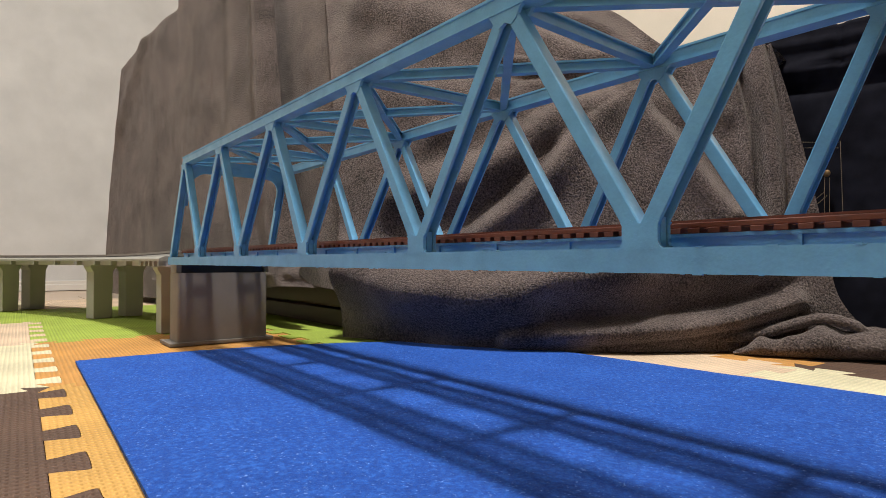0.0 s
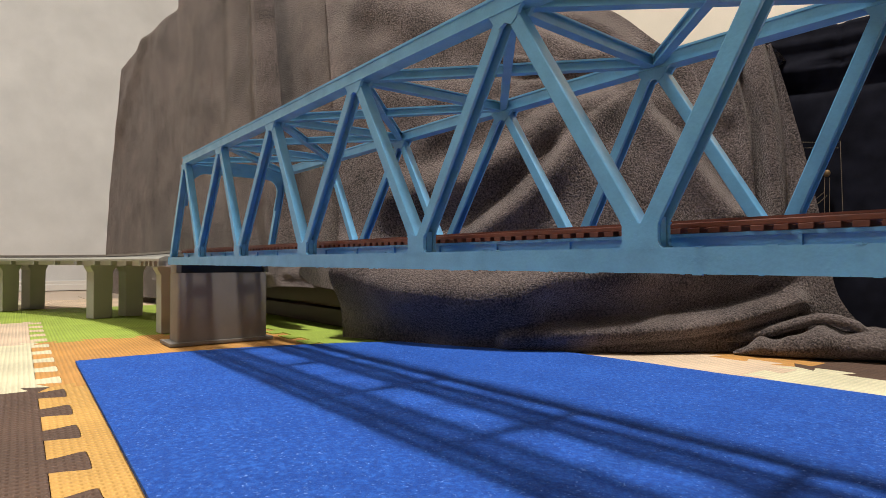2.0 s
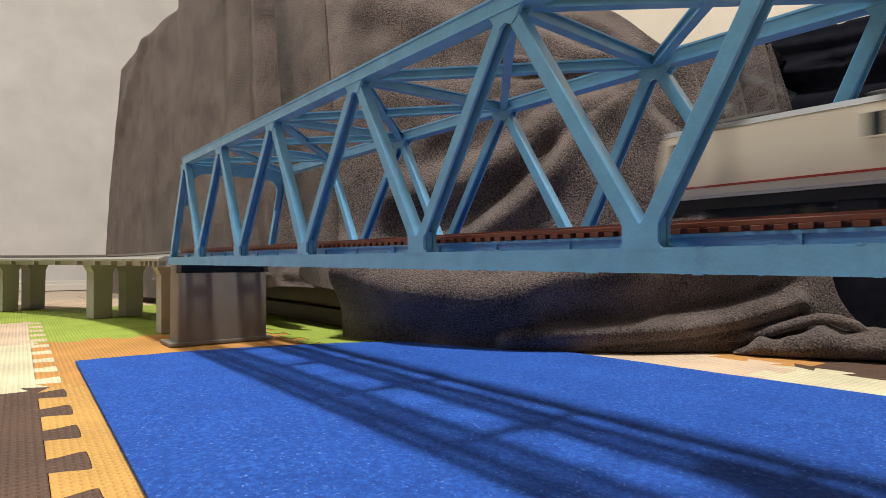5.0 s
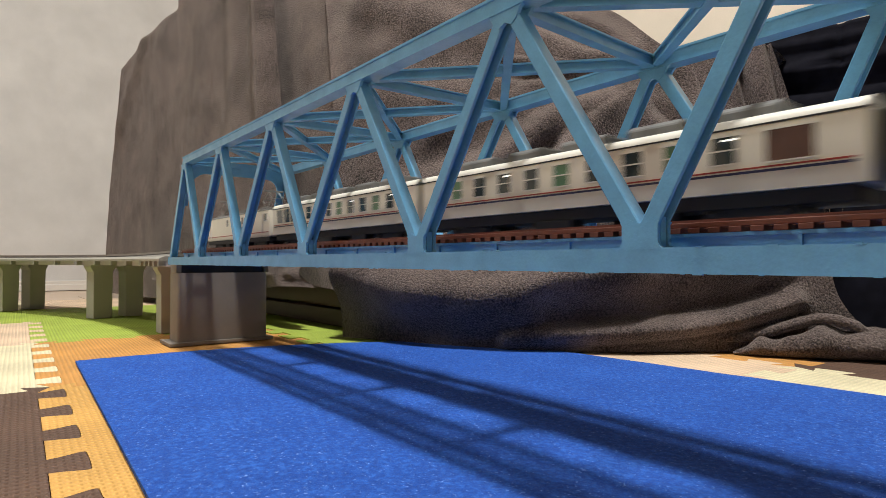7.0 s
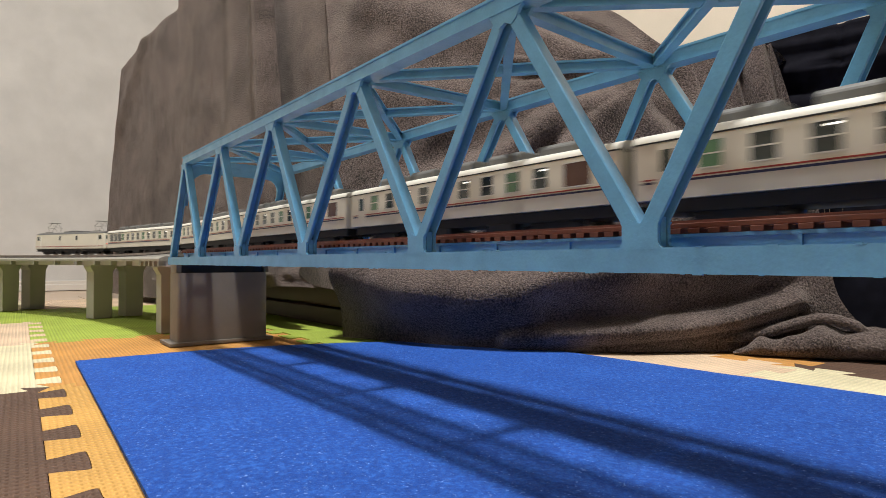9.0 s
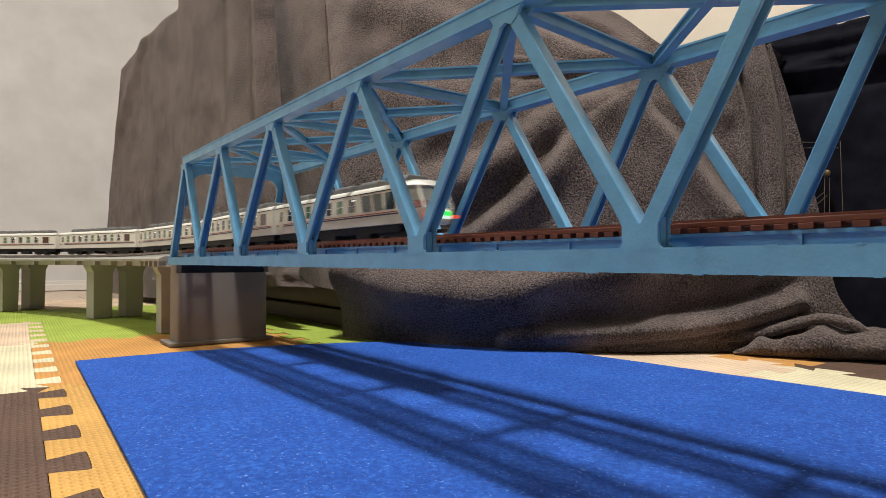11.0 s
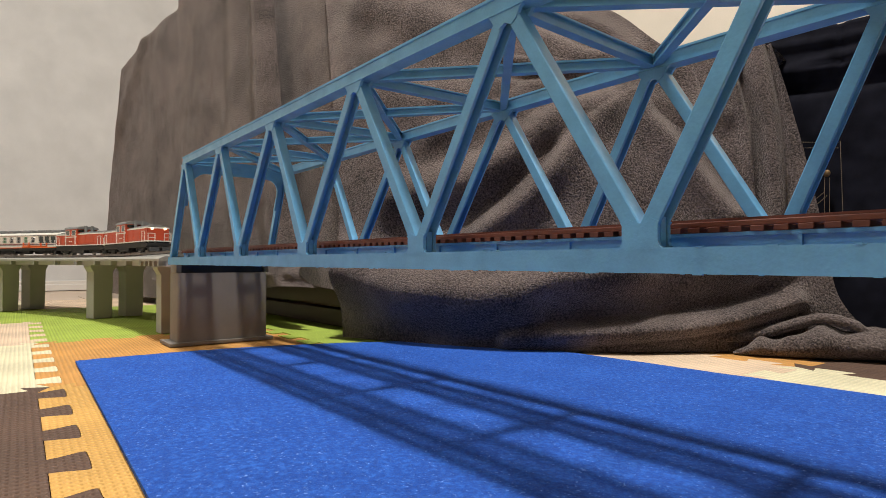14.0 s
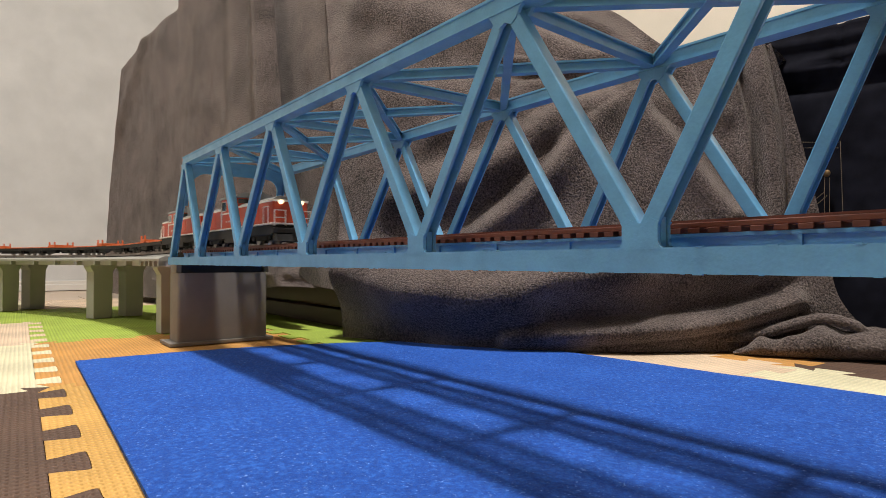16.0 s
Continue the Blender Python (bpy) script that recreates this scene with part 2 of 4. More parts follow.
def beam(p, q, wide, deep, up=(0, 1, 0), lip=0.0009, bm=None):
    """An H-section bar from p to q: two flanges of width wide, deep apart along up, and a web between them."""
    p, q = Vector(p), Vector(q)
    d = (q - p).normalized()
    n = Vector(up)
    n = (n - d * n.dot(d)).normalized()
    s = d.cross(n)
    bm = bm or bmesh.new()
    w, h, t = wide / 2, deep / 2, lip
    sec = [(-w, -h), (w, -h), (w, -h + t), (t * 0.7, -h + t), (t * 0.7, h - t), (w, h - t), (w, h), (-w, h), (-w, h - t), (-t * 0.7, h - t),
           (-t * 0.7, -h + t), (-w, -h + t)]
    a = [bm.verts.new(p + s * u + n * v) for u, v in sec]
    b = [bm.verts.new(q + s * u + n * v) for u, v in sec]
    k = len(sec)
    for i in range(k):
        bm.faces.new((a[i], a[(i + 1) % k], b[(i + 1) % k], b[i]))
    for r in (a, b):
        bm.faces.new((r[0], r[1], r[2], r[3], r[10], r[11]))
        bm.faces.new((r[3], r[4], r[9], r[10]))
        bm.faces.new((r[4], r[5], r[6], r[7], r[8], r[9]))
    return bm


def bar(p, q, wide, deep, up=(0, 1, 0), bm=None):
    """A solid square bar."""
    p, q = Vector(p), Vector(q)
    d = (q - p).normalized()
    n = Vector(up)
    n = (n - d * n.dot(d)).normalized()
    s = d.cross(n)
    bm = bm or bmesh.new()
    sec = [(-wide / 2, -deep / 2), (wide / 2, -deep / 2), (wide / 2, deep / 2), (-wide / 2, deep / 2)]
    a = [bm.verts.new(p + s * u + n * v) for u, v in sec]
    b = [bm.verts.new(q + s * u + n * v) for u, v in sec]
    bm.faces.new(a)
    bm.faces.new(b[::-1])
    for i in range(4):
        bm.faces.new((a[i], a[(i + 1) % 4], b[(i + 1) % 4], b[i]))
    return bm


def channel(p, q, wide, deep, wall):
    """A channel-section member rising from p to q: two side plates joined by a cover plate on its upper side, open below."""
    p, q = Vector(p), Vector(q)
    d = (q - p).normalized()
    n = Vector((0, 1, 0))
    s = d.cross(n)
    if s.z < 0:
        s = -s
    w, h, t = wide / 2, deep / 2, wall
    e = 0.0004
    sec = [(-w + e, -h), (w - e, -h), (w, -h + e), (w, h - e), (w - e, h), (-w + e, h), (-w, h - e), (-w, h - t), (w - 0.0014, h - t * 1.15), (w - 0.0014, -h + t * 1.15), (-w, -h + t), (-w, -h + e)]
    bm = bmesh.new()
    a = [bm.verts.new(p + s * u + n * v) for u, v in sec]
    b = [bm.verts.new(q + s * u + n * v) for u, v in sec]
    k = len(sec)
    for i in range(k):
        bm.faces.new((a[i], a[(i + 1) % k], b[(i + 1) % k], b[i]))
    for c in (a, b):
        bm.faces.new((c[11], c[0], c[1], c[2], c[9], c[10]))
        bm.faces.new((c[2], c[3], c[8], c[9]))
        bm.faces.new((c[3], c[4], c[5], c[6], c[7], c[8]))
    return bm

# ---- the room ----


def wall(name, x0, x1, y0, y1, label, paper=WALL):
    ob = new(name, finish(name, boxes((x0, x1, y0, y1, -0.011, ROOM_H)), paper))
    return tagged(ob, label, "wall", kind="structure")


wall("wall_west", ROOM_X0 - 0.1, ROOM_X0, ROOM_Y0 - 0.1, ROOM_Y1 + 0.1, "off-white wall with textured woven wallpaper")
wall("wall_east", ROOM_X1, ROOM_X1 + 0.1, ROOM_Y0 - 0.1, ROOM_Y1 + 0.1, "off-white wall with textured woven wallpaper")
wall("wall_north", ROOM_X0, ROOM_X1, ROOM_Y1, ROOM_Y1 + 0.1, "off-white wall with textured woven wallpaper, warm light put into its colour", WALL_WARM_LIT)
wall("wall_south", ROOM_X0, ROOM_X1, ROOM_Y0 - 0.1, ROOM_Y0, "off-white wall with textured woven wallpaper")
tagged(new("ceiling", finish("ceiling", boxes((ROOM_X0 - 0.1, ROOM_X1 + 0.1, ROOM_Y0 - 0.1, ROOM_Y1 + 0.1, ROOM_H, ROOM_H + 0.1)), CEILING)),
       "plain white papered ceiling", "ceiling", kind="structure")
floor = tagged(new("floor", finish("floor", boxes((ROOM_X0 - 0.1, ROOM_X1 + 0.1, ROOM_Y0 - 0.1, ROOM_Y1 + 0.1, -0.11, -0.0135)), FLOOR)),
               "light wooden flooring laid in narrow planks", "floor", kind="structure")
# planks of the flooring, seen between the mats and the far wall
plank_mesh = finish("plank", boxes((-0.45, 0.45, -0.0370, 0.0370, -0.0134, -0.0108), bevel=0.0006), FLOOR)
for i in range(7):
    for j in range(16):
        y = -0.72 + 0.075 * j
        x = ROOM_X0 + 0.46 + 0.902 * i - (0.45 if j % 2 else 0.0)
        if x - 0.45 < -0.75 and x - 0.45 > ROOM_X0 - 0.5:
            p = part("plank", plank_mesh, None, floor)
            p.location = (max(x, ROOM_X0 + 0.452), y, 0)
        if i == 0 and j % 2:
            break
board = bmesh.new()
prism([(ROOM_X0, -0.011), (ROOM_X0 + 0.009, -0.011), (ROOM_X0 + 0.009, 0.010), (ROOM_X0 + 0.006, 0.0125), (ROOM_X0 + 0.006, 0.023), (ROOM_X0 + 0.004, 0.025),
       (ROOM_X0, 0.025)], "y", ROOM_Y0, ROOM_Y1, board)
tagged(new("baseboard", finish("baseboard", board, BASEBOARD)), "low white moulded baseboard along the wall", "baseboard", kind="structure")

# a fixture at each lamp, the added second one too; neither is in view
for spot in (LAMP, LAMP_FILL):
    fixture = thing("ceiling_light", "round white ceiling light out of view, switched on", "ceiling light", group="ceiling lights", at=pose(spot[0], spot[1], 2.40))
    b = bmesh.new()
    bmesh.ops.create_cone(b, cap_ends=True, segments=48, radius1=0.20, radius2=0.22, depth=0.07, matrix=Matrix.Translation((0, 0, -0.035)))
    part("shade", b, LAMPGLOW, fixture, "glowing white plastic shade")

# ---- foam mats with jigsaw edges ----
TILE, TX0, TY0 = 0.30, -0.105, -0.1125
MAT_TURN = -2.4
TOOTH = 0.0085


def seam():
    """One edge of a mat, as offsets (along, across) from its start to its end: five dovetail tabs."""
    pts = [(0.0, 0.0)]
    pitch = TILE / 5.0
    for i in range(5):
        c = (i + 0.5) * pitch
        for along, across in ((-0.0132, 0.0), (-0.0146, 0.35), (-0.0180, 0.80), (-0.0184, 0.94), (-0.0172, 1.0), (0.0, 1.03), (0.0172, 1.0), (0.0184, 0.94), (0.0180, 0.80), (0.0146, 0.35), (0.0132, 0.0)):
            a2 = across * 2 - 1
            pts.append((c + along * 0.86, TOOTH * a2))
    pts.append((TILE, 0.0))
    return pts


def mat_outline(gap=0.0002):
    """The outline of a mat: its four seams in turn, tabs out on two sides and in on two."""
    e = seam()
    out = []
    out += [(a, o + gap) for a, o in e[:-1]]
    out += [(TILE + o - gap, a) for a, o in e[:-1]]
    out += [(a, TILE + o - gap) for a, o in e[::-1][:-1]]
    out += [(o + gap, a) for a, o in e[::-1][:-1]]
    return out


MAT_LINE = mat_outline()
mat_mesh = {}
COLOURS = {(-1, -3): "cream", (-1, -2): "green", (-1, -1): "peach", (-1, 0): "cream", (-1, 1): "brown", (-1, 2): "orange", (-1, 3): "green",
           (0, -3): "peach", (0, -2): "green", (0, -1): "green", (0, 0): "orange", (0, 1): "yellow", (0, 2): "peach", (0, 3): "cream",
           (1, -3): "cream", (1, -2): "brown", (1, -1): "green", (1, 0): "green", (1, 1): "peach", (1, 2): "cream", (1, 3): "brown",
           (2, -1): "cream", (2, 0): "peach", (2, 1): "orange", (2, 2): "brown", (2, 3): "green"}
WORDS = {"green": "lime green", "orange": "light orange", "yellow": "amber yellow", "peach": "pale peach", "cream": "cream", "brown": "dark brown"}
for (j, i), hue in COLOURS.items():
    if hue not in mat_mesh:
        bm = bmesh.new()
        prism(MAT_LINE, "z", -0.0105, -0.0008, bm)
        top = [f for f in bm.faces if len(f.verts) > 10 and f.calc_center_median().z > -0.002]
        bmesh.ops.inset_region(bm, faces=top, thickness=0.0006, depth=0.0008)
        mat_mesh[hue] = finish("foam_mat", bm, FOAM[hue])
    ob = new("foam_mat", mat_mesh[hue])
    ob.matrix_basis = pose(TX0, TY0, 0, 0, 0, MAT_TURN) @ pose(TILE * i, TILE * j - (0.037 if j > 0 else 0.0), 0.0012 if j > 0 else 0.0)
    tagged(ob, WORDS[hue] + " foam play mat with interlocking jigsaw edges on the floor", "play mat", group="jigsaw play mats")

# ---- blue carpet under the bridge ----


def carpet():
    bm = bmesh.new()
    n = 40

    def spot(u, v):
        y = -0.097 + (0.405 + 0.12 * u) * v - 0.05 * u
        x = 0.090 + 1.00 * max(0.0, y + 0.05) ** 2 * (1 - u) + 1.12 * u
        return x, y
    grid = [[bm.verts.new((*spot(i / n, j / n), 0.0026 + 0.0004 * noise.noise((i * 0.7, j * 0.7, 0)))) for j in range(n + 1)] for i in range(n + 1)]
    low = [[bm.verts.new((*spot(i / n, j / n), 0.0003)) for j in range(n + 1)] for i in range(n + 1)]
    for i in range(n):
        for j in range(n):
            bm.faces.new((grid[i][j], grid[i + 1][j], grid[i + 1][j + 1], grid[i][j + 1]))
            bm.faces.new((low[i][j], low[i][j + 1], low[i + 1][j + 1], low[i + 1][j]))
    for i in range(n):
        for a, c in ((0, 1), (n, -1)):
            bm.faces.new((grid[i][a], low[i][a], low[i + 1][a], grid[i + 1][a]))
            bm.faces.new((grid[a][i], grid[a][i + 1], low[a][i + 1], low[a][i]))
    return tagged(new("carpet", finish("carpet", bm, FELT, True)), "bright blue needle-felt carpet piece lying on the mats", "carpet")


carpet()

# ---- the truss bridge ----
P = 0.126
ZC = 0.1014          # top of the bottom chord
CH = 0.0082          # height of the bottom chord
ZT = 0.2088          # top of the top chord
TH = 0.0080          # height of the top chord
NEAR, FAR, DEEP = 0.0, 0.1135, 0.0075
END0, END1 = 0.14 * P, 7.86 * P
BOTS = {"near": [k * P for k in (0.215, 1.037, 1.962, 2.973, 4.007, 5.0, 6.0, 7.0, 7.79)], "far": [k * P for k in (0.215, 1.0, 1.965, 3.03, 4.06, 4.97, 6.0, 7.0, 7.79)]}
TOPS = {"near": [k * P for k in (0.63, 1.55, 2.513, 3.51, 4.505, 5.43, 6.48, 7.39)], "far": [k * P for k in (0.56, 1.50, 2.55, 3.56, 4.485, 5.32, 6.45, 7.39)]}
BOT, TOP = BOTS["near"], TOPS["near"]

bridge = thing("truss_bridge", "sky-blue painted double-track model truss bridge on two piers", "model bridge")


def gusset(x, up, y0, y1):
    """A node plate with flared neck and hollowed corners; up is 1 on the bottom chord and -1 under the top chord."""
    z = ZC if up > 0 else ZT - TH
    r = 0.0019
    w = 0.0066
    side = [(w + r, -0.0005), (w + r * 0.35, r * 0.30), (w, r), (w, 0.0074), (w + 0.0006, 0.0084), (w - 0.0022, 0.0096)]
    if up < 0:
        w = 0.0068
        side = [(w + 0.0042, -0.0005), (w + 0.0018, 0.0010), (w - 0.0006, 0.0050), (w - 0.0030, 0.0066)]
    line = [(x + a, z + up * c) for a, c in side] + [(x, z + up * (side[-1][1] - 0.0016))] + [(x - a, z + up * c) for a, c in side[::-1]]
    return prism(line, "y", y0, y1)


for y0, which in ((NEAR, "near"), (FAR, "far")):
    BOT, TOP = BOTS[which], TOPS[which]
    y1 = y0 + DEEP
    mid = y0 + DEEP / 2
    chord = beam((END0, mid, ZC - CH / 2), (END1, mid, ZC - CH / 2), CH, DEEP, (0, 1, 0), 0.0016)
    box(chord, END0, END1, mid - 0.0022, mid + 0.0022, ZC - CH * 0.96, ZC - CH * 0.10)
    part("bottom_chord", chord, BLUE, bridge)
    l, k, e = ZT - TH, ZT, 0.0007
    tc = prism([(y0, l + 0.0011), (y0 - e, l + 0.0009), (y0 - e, l), (y1 + e, l), (y1 + e, l + 0.0009), (y1, l + 0.0011), (y1, k - 0.0014), (y1 + e, k - 0.0012), (y1 + e, k),
                (y0 - e, k), (y0 - e, k - 0.0012), (y0, k - 0.0014)], "x", TOP[0] - 0.003, TOP[-1] + 0.003)
    part("top_chord", tc, BLUE, bridge)
    for k, x in enumerate(BOT):
        if 0 < k < len(BOT) - 1:
            part("gusset", gusset(x, 1, y0 - 0.0001, y0 + 0.0016), BLUE, bridge)
            part("gusset", gusset(x, 1, y1 - 0.0016, y1 + 0.0001), BLUE, bridge)
            part("post", boxes((x + 0.0030, x + 0.0064, mid - 0.0016, mid + 0.0016, ZC - 0.001, ZC + 0.010), (x - 0.0064, x - 0.0030, mid - 0.0016, mid + 0.0016, ZC - 0.001, ZC + 0.010)), BLUE, bridge)
    for k, x in enumerate(TOP):
        part("gusset", gusset(x, -1, y0 - 0.0001, y0 + 0.0016), BLUE, bridge)
        part("gusset", gusset(x, -1, y1 - 0.0016, y1 + 0.0001), BLUE, bridge)
        for b_ in (BOT[k], BOT[k + 1]):
            if b_ in (BOT[0], BOT[-1]):
                e = 1 if b_ == BOT[0] else -1
                part("end_post", beam((b_ - 0.0030 * e, mid, ZC - 0.004), (x - 0.001 * e, mid, ZT - 0.003), 0.0068, DEEP - 0.0006, (0, 1, 0), 0.0012), BLUE, bridge)
            else:
                lean = 1 if b_ > x else -1
                d = channel((b_ - lean * 0.0018, mid, ZC + 0.005), (x + lean * 0.0030, mid, ZT - TH - 0.0015), 0.0060, DEEP - 0.0006, 0.0013)
                part("diagonal", d, BLUE, bridge)

# lateral bracing between the two top chords
BOT, TOP = BOTS["near"], TOPS["near"]
ya, yb = NEAR + DEEP - 0.0005, FAR + 0.0005
for k, (x, xf) in enumerate(zip(TOPS["near"], TOPS["far"])):
    part("cross_strut", beam((x, ya, ZT - 0.0042), (xf, yb, ZT - 0.0042), 0.0052, 0.0062, (0, 0, 1), 0.0009), BLUE, bridge)
    if k + 1 < len(TOP):
        part("lateral_brace", beam((x + 0.002, ya, ZT - 0.0036), (TOPS["far"][k + 1] - 0.002, yb, ZT - 0.0036), 0.0050, 0.0058, (0, 0, 1), 0.0011), BLUE, bridge)
        part("lateral_brace", beam((xf + 0.002, yb, ZT - 0.0040), (TOPS["near"][k + 1] - 0.002, ya, ZT - 0.0040), 0.0048, 0.0058, (0, 0, 1), 0.0011), BLUE, bridge)


def portal(x_top, x_bot):
    """The arched end frame, leaning with the end posts."""
    bm = bmesh.new()
    w0, w1, r = NEAR + DEEP - 0.0004, FAR + 0.0004, 0.016
    low = ZT - 0.050
    head = ZT - 0.0150
    inner = [(w0 + 0.0035, low)]
    for i in range(9):
        a = pi - pi / 2 * i / 8
        inner.append((w0 + 0.0035 + r + r * cos(a), head - r + r * sin(a)))
    for i in range(9):
        a = pi / 2 - pi / 2 * i / 8
        inner.append((w1 - 0.0035 - r + r * cos(a), head - r + r * sin(a)))
    inner.append((w1 - 0.0035, low))
    outer = [(w0, low)] + [(w0 + (w1 - w0) * (i / 17), ZT - 0.001) for i in range(18)] + [(w1, low)]

    def spot(p, d):
        f = (ZT - p[1]) / (ZT - ZC)
        return (x_top + (x_bot - x_top) * f + d, p[0], p[1])
    rings = [[bm.verts.new(spot(p, d)) for p in line] for line in (inner, outer) for d in (-0.0016, 0.0016)]
    for i in range(len(inner) - 1):
        for a, c in ((0, 2), (1, 3), (0, 1), (2, 3)):
            bm.faces.new((rings[a][i], rings[a][i + 1], rings[c][i + 1], rings[c][i]))
    return bm


part("portal_frame", portal(TOP[0], BOT[0]), BLUE, bridge, "arched blue portal frame")
part("portal_frame", portal(TOP[-1], BOT[-1]), BLUE, bridge, "arched blue portal frame")
TRACKS = (0.0290, 0.0870)
for y in TRACKS:
    for s in (-1, 1):
        st = boxes((END0 + 0.004, END1 - 0.004, y + s * 0.0118 - 0.0008, y + s * 0.0118 + 0.0008, ZC - 0.006, ZC + 0.0047),
                   (END0 + 0.004, END1 - 0.004, y + s * 0.0118 - 0.0020, y + s * 0.0118 + 0.0020, ZC + 0.0036, ZC + 0.0048))
        for k in range(1, 24):
            x = k * P / 3
            if END0 + 0.01 < x < END1 - 0.01:
                box(st, x - 0.0006, x + 0.0006, y + s * 0.0118 - 0.0018, y + s * 0.0118 + 0.0018, ZC - 0.006, ZC + 0.0035)
        part("stringer", st, BLUE, bridge, "blue plate girder with stiffeners")
for x in BOT:
    part("floor_beam", boxes((x - 0.0042, x + 0.0042, NEAR + DEEP - 0.0004, FAR + 0.0004, ZC - 0.0078, ZC - 0.0004)), BLUE, bridge)
# beads of paint
drips = bmesh.new()
rng = random.Random(5)
for i in range(190):
    x = rng.uniform(END0 + 0.004, END1 - 0.02)
    w, z = rng.uniform(0.0005, 0.0042), rng.choice((ZC - CH, ZC - CH, ZC - CH, ZC)) + rng.uniform(-0.0002, 0.0003)
    box(drips, x, x + w, -rng.uniform(0.00015, 0.0004), 0.0006, z - rng.uniform(0.0001, 0.00025), z + rng.uniform(0.0001, 0.00035))
tagged(part("paint_bead", drips, BLUE, bridge, "ragged beads of blue paint on the chord edges"), kind="stuff")

# track on the bridge
RAILTOP = 0.1110
tie_mesh = finish("sleeper", boxes((-0.0020, 0.0020, -0.0150, 0.0150, ZC + 0.0048, ZC + 0.0066), bevel=0.0002), TIE)
for y in TRACKS:
    tr = thing("bridge_track", "red-brown painted railway track laid across the bridge", "railway track", group="bridge tracks")
    for s in (-1, 1):
        part("rail", boxes((END0, END1, y + s * 0.0083 - 0.0012, y + s * 0.0083 + 0.0012, ZC + 0.0066, ZC + 0.0072),
                           (END0, END1, y + s * 0.0083 - 0.0004, y + s * 0.0083 + 0.0004, ZC + 0.0071, RAILTOP - 0.0007),
                           (END0, END1, y + s * 0.0083 - 0.0008, y + s * 0.0083 + 0.0008, RAILTOP - 0.0008, RAILTOP)), TIE, tr)
        part("guard_timber", boxes((END0, END1, y + s * 0.0128 - 0.0014, y + s * 0.0128 + 0.0014, ZC + 0.0066, ZC + 0.0084), bevel=0.0003), TIE, tr)
    x = END0 + 0.003
    while x < END1 - 0.002:
        o = part("sleeper", tie_mesh, None, tr)
        o.location = (x, y, 0)
        x += 0.0066


# piers that carry the bridge
def bridge_pier(x):
    t = thing("bridge_pier", "grey-brown painted wall pier with a flat base plate", "bridge pier", group="bridge piers")
    base = boxes((x - 0.0245, x + 0.024, -0.001, 0.119, 0.0002, 0.0042), bevel=0.0007)
    body = bmesh.new()
    line = []
    for cx, cy, a0 in ((x + 0.014, 0.1095, 0), (x - 0.0165, 0.1095, 90), (x - 0.0165, 0.0115, 180), (x + 0.014, 0.0115, 270)):
        for i in range(4):
            a = radians(a0 + 30 * i)
            line.append((cx + 0.0035 * cos(a), cy + 0.0035 * sin(a)))
    prism(line, "z", 0.0042, 0.0835, body)
    part("base_plate", base, PIER, t)
    part("body", body, PIER, t, smooth=True)
    # the dark gap between pier top and bridge, built as a black block
    part("bearing", boxes((x - 0.009, x + 0.013, 0.0125, 0.108, 0.0835, ZC - CH - 0.0002)), BEARING_GAP, t, "black block filling the dark gap under the bridge end")
    for y in (0.0095, 0.1125):
        part("seat", boxes((x - 0.0112, x + 0.0150, y - 0.0028, y + 0.0028, 0.0835, ZC - CH - 0.0003), bevel=0.0005), PIER, t)
    return t


bridge_pier(0.0130)
bridge_pier(8 * P - 0.0130 - 0.004)

# ---- the viaduct: an oval of deck sections on paired columns ----
XL, XR, RC, YMID = -0.10, 1.12, 1.12, 0.0625
YCEN = YMID - RC


def along(s, off=0.0):
    """A point of the oval at s metres along the middle of the two tracks (s = x on the bridge), moved off metres to the outside, and its heading."""
    half, turn = XR - XL, pi * RC
    total = 2 * half + 2 * turn
    s = (s - XL) % total
    if s < half:
        return XL + s, YMID + off, 0.0
    s -= half
    if s < turn:
        a = s / RC
        return XR + (RC + off) * sin(a), YCEN + (RC + off) * cos(a), -a
    s -= turn
    if s < half:
        return XR - s, YCEN - RC - off, pi
    s -= half
    a = s / RC
    return XL - (RC + off) * sin(a), YCEN - (RC + off) * cos(a), pi - a


OVAL = 2 * (XR - XL) + 2 * pi * RC


def fall(s):
    """How far the track lies below the bridge's level: it drops a little on each side of the bridge."""
    s = (s + OVAL / 2) % OVAL - OVAL / 2
    return 0.0032 * min(1.0, max(0.0, -s, s - END1) / 0.35)


def sweep(line, s0, s1, n, falling=False):
    """A section (offset, height) carried along the oval from s0 to s1; a falling one follows the track's level."""
    bm = bmesh.new()
    rings = []
    for i in range(n + 1):
        s = s0 + (s1 - s0) * i / n
        rings.append([bm.verts.new((*along(s, o)[:2], z - (fall(s) if falling else 0.0))) for o, z in line])
    k = len(line)
    for a, c in zip(rings, rings[1:]):
        for i in range(k):
            bm.faces.new((a[i], a[(i + 1) % k], c[(i + 1) % k], c[i]))
    bm.faces.new(rings[0])
    bm.faces.new(rings[-1][::-1])
    return bm


DECK_LINE = [(-0.066, 0.0970), (-0.066, 0.1000), (-0.060, 0.1030), (0.060, 0.1030), (0.066, 0.1000), (0.066, 0.0970)]


def column_part(foot):
    bm = bmesh.new()
    prism([(-0.0150, foot), (0.0150, foot), (0.0150, 0.0790), (0.0205, 0.0865), (0.0205, 0.0905), (-0.0205, 0.0905), (-0.0205, 0.0865), (-0.0150, 0.0790)],
          "x", -0.0130, 0.0130, bm)
    bmesh.ops.bevel(bm, geom=list(bm.edges), offset=0.0006, segments=1, affect="EDGES")
    return finish("column", bm, COLUMN)


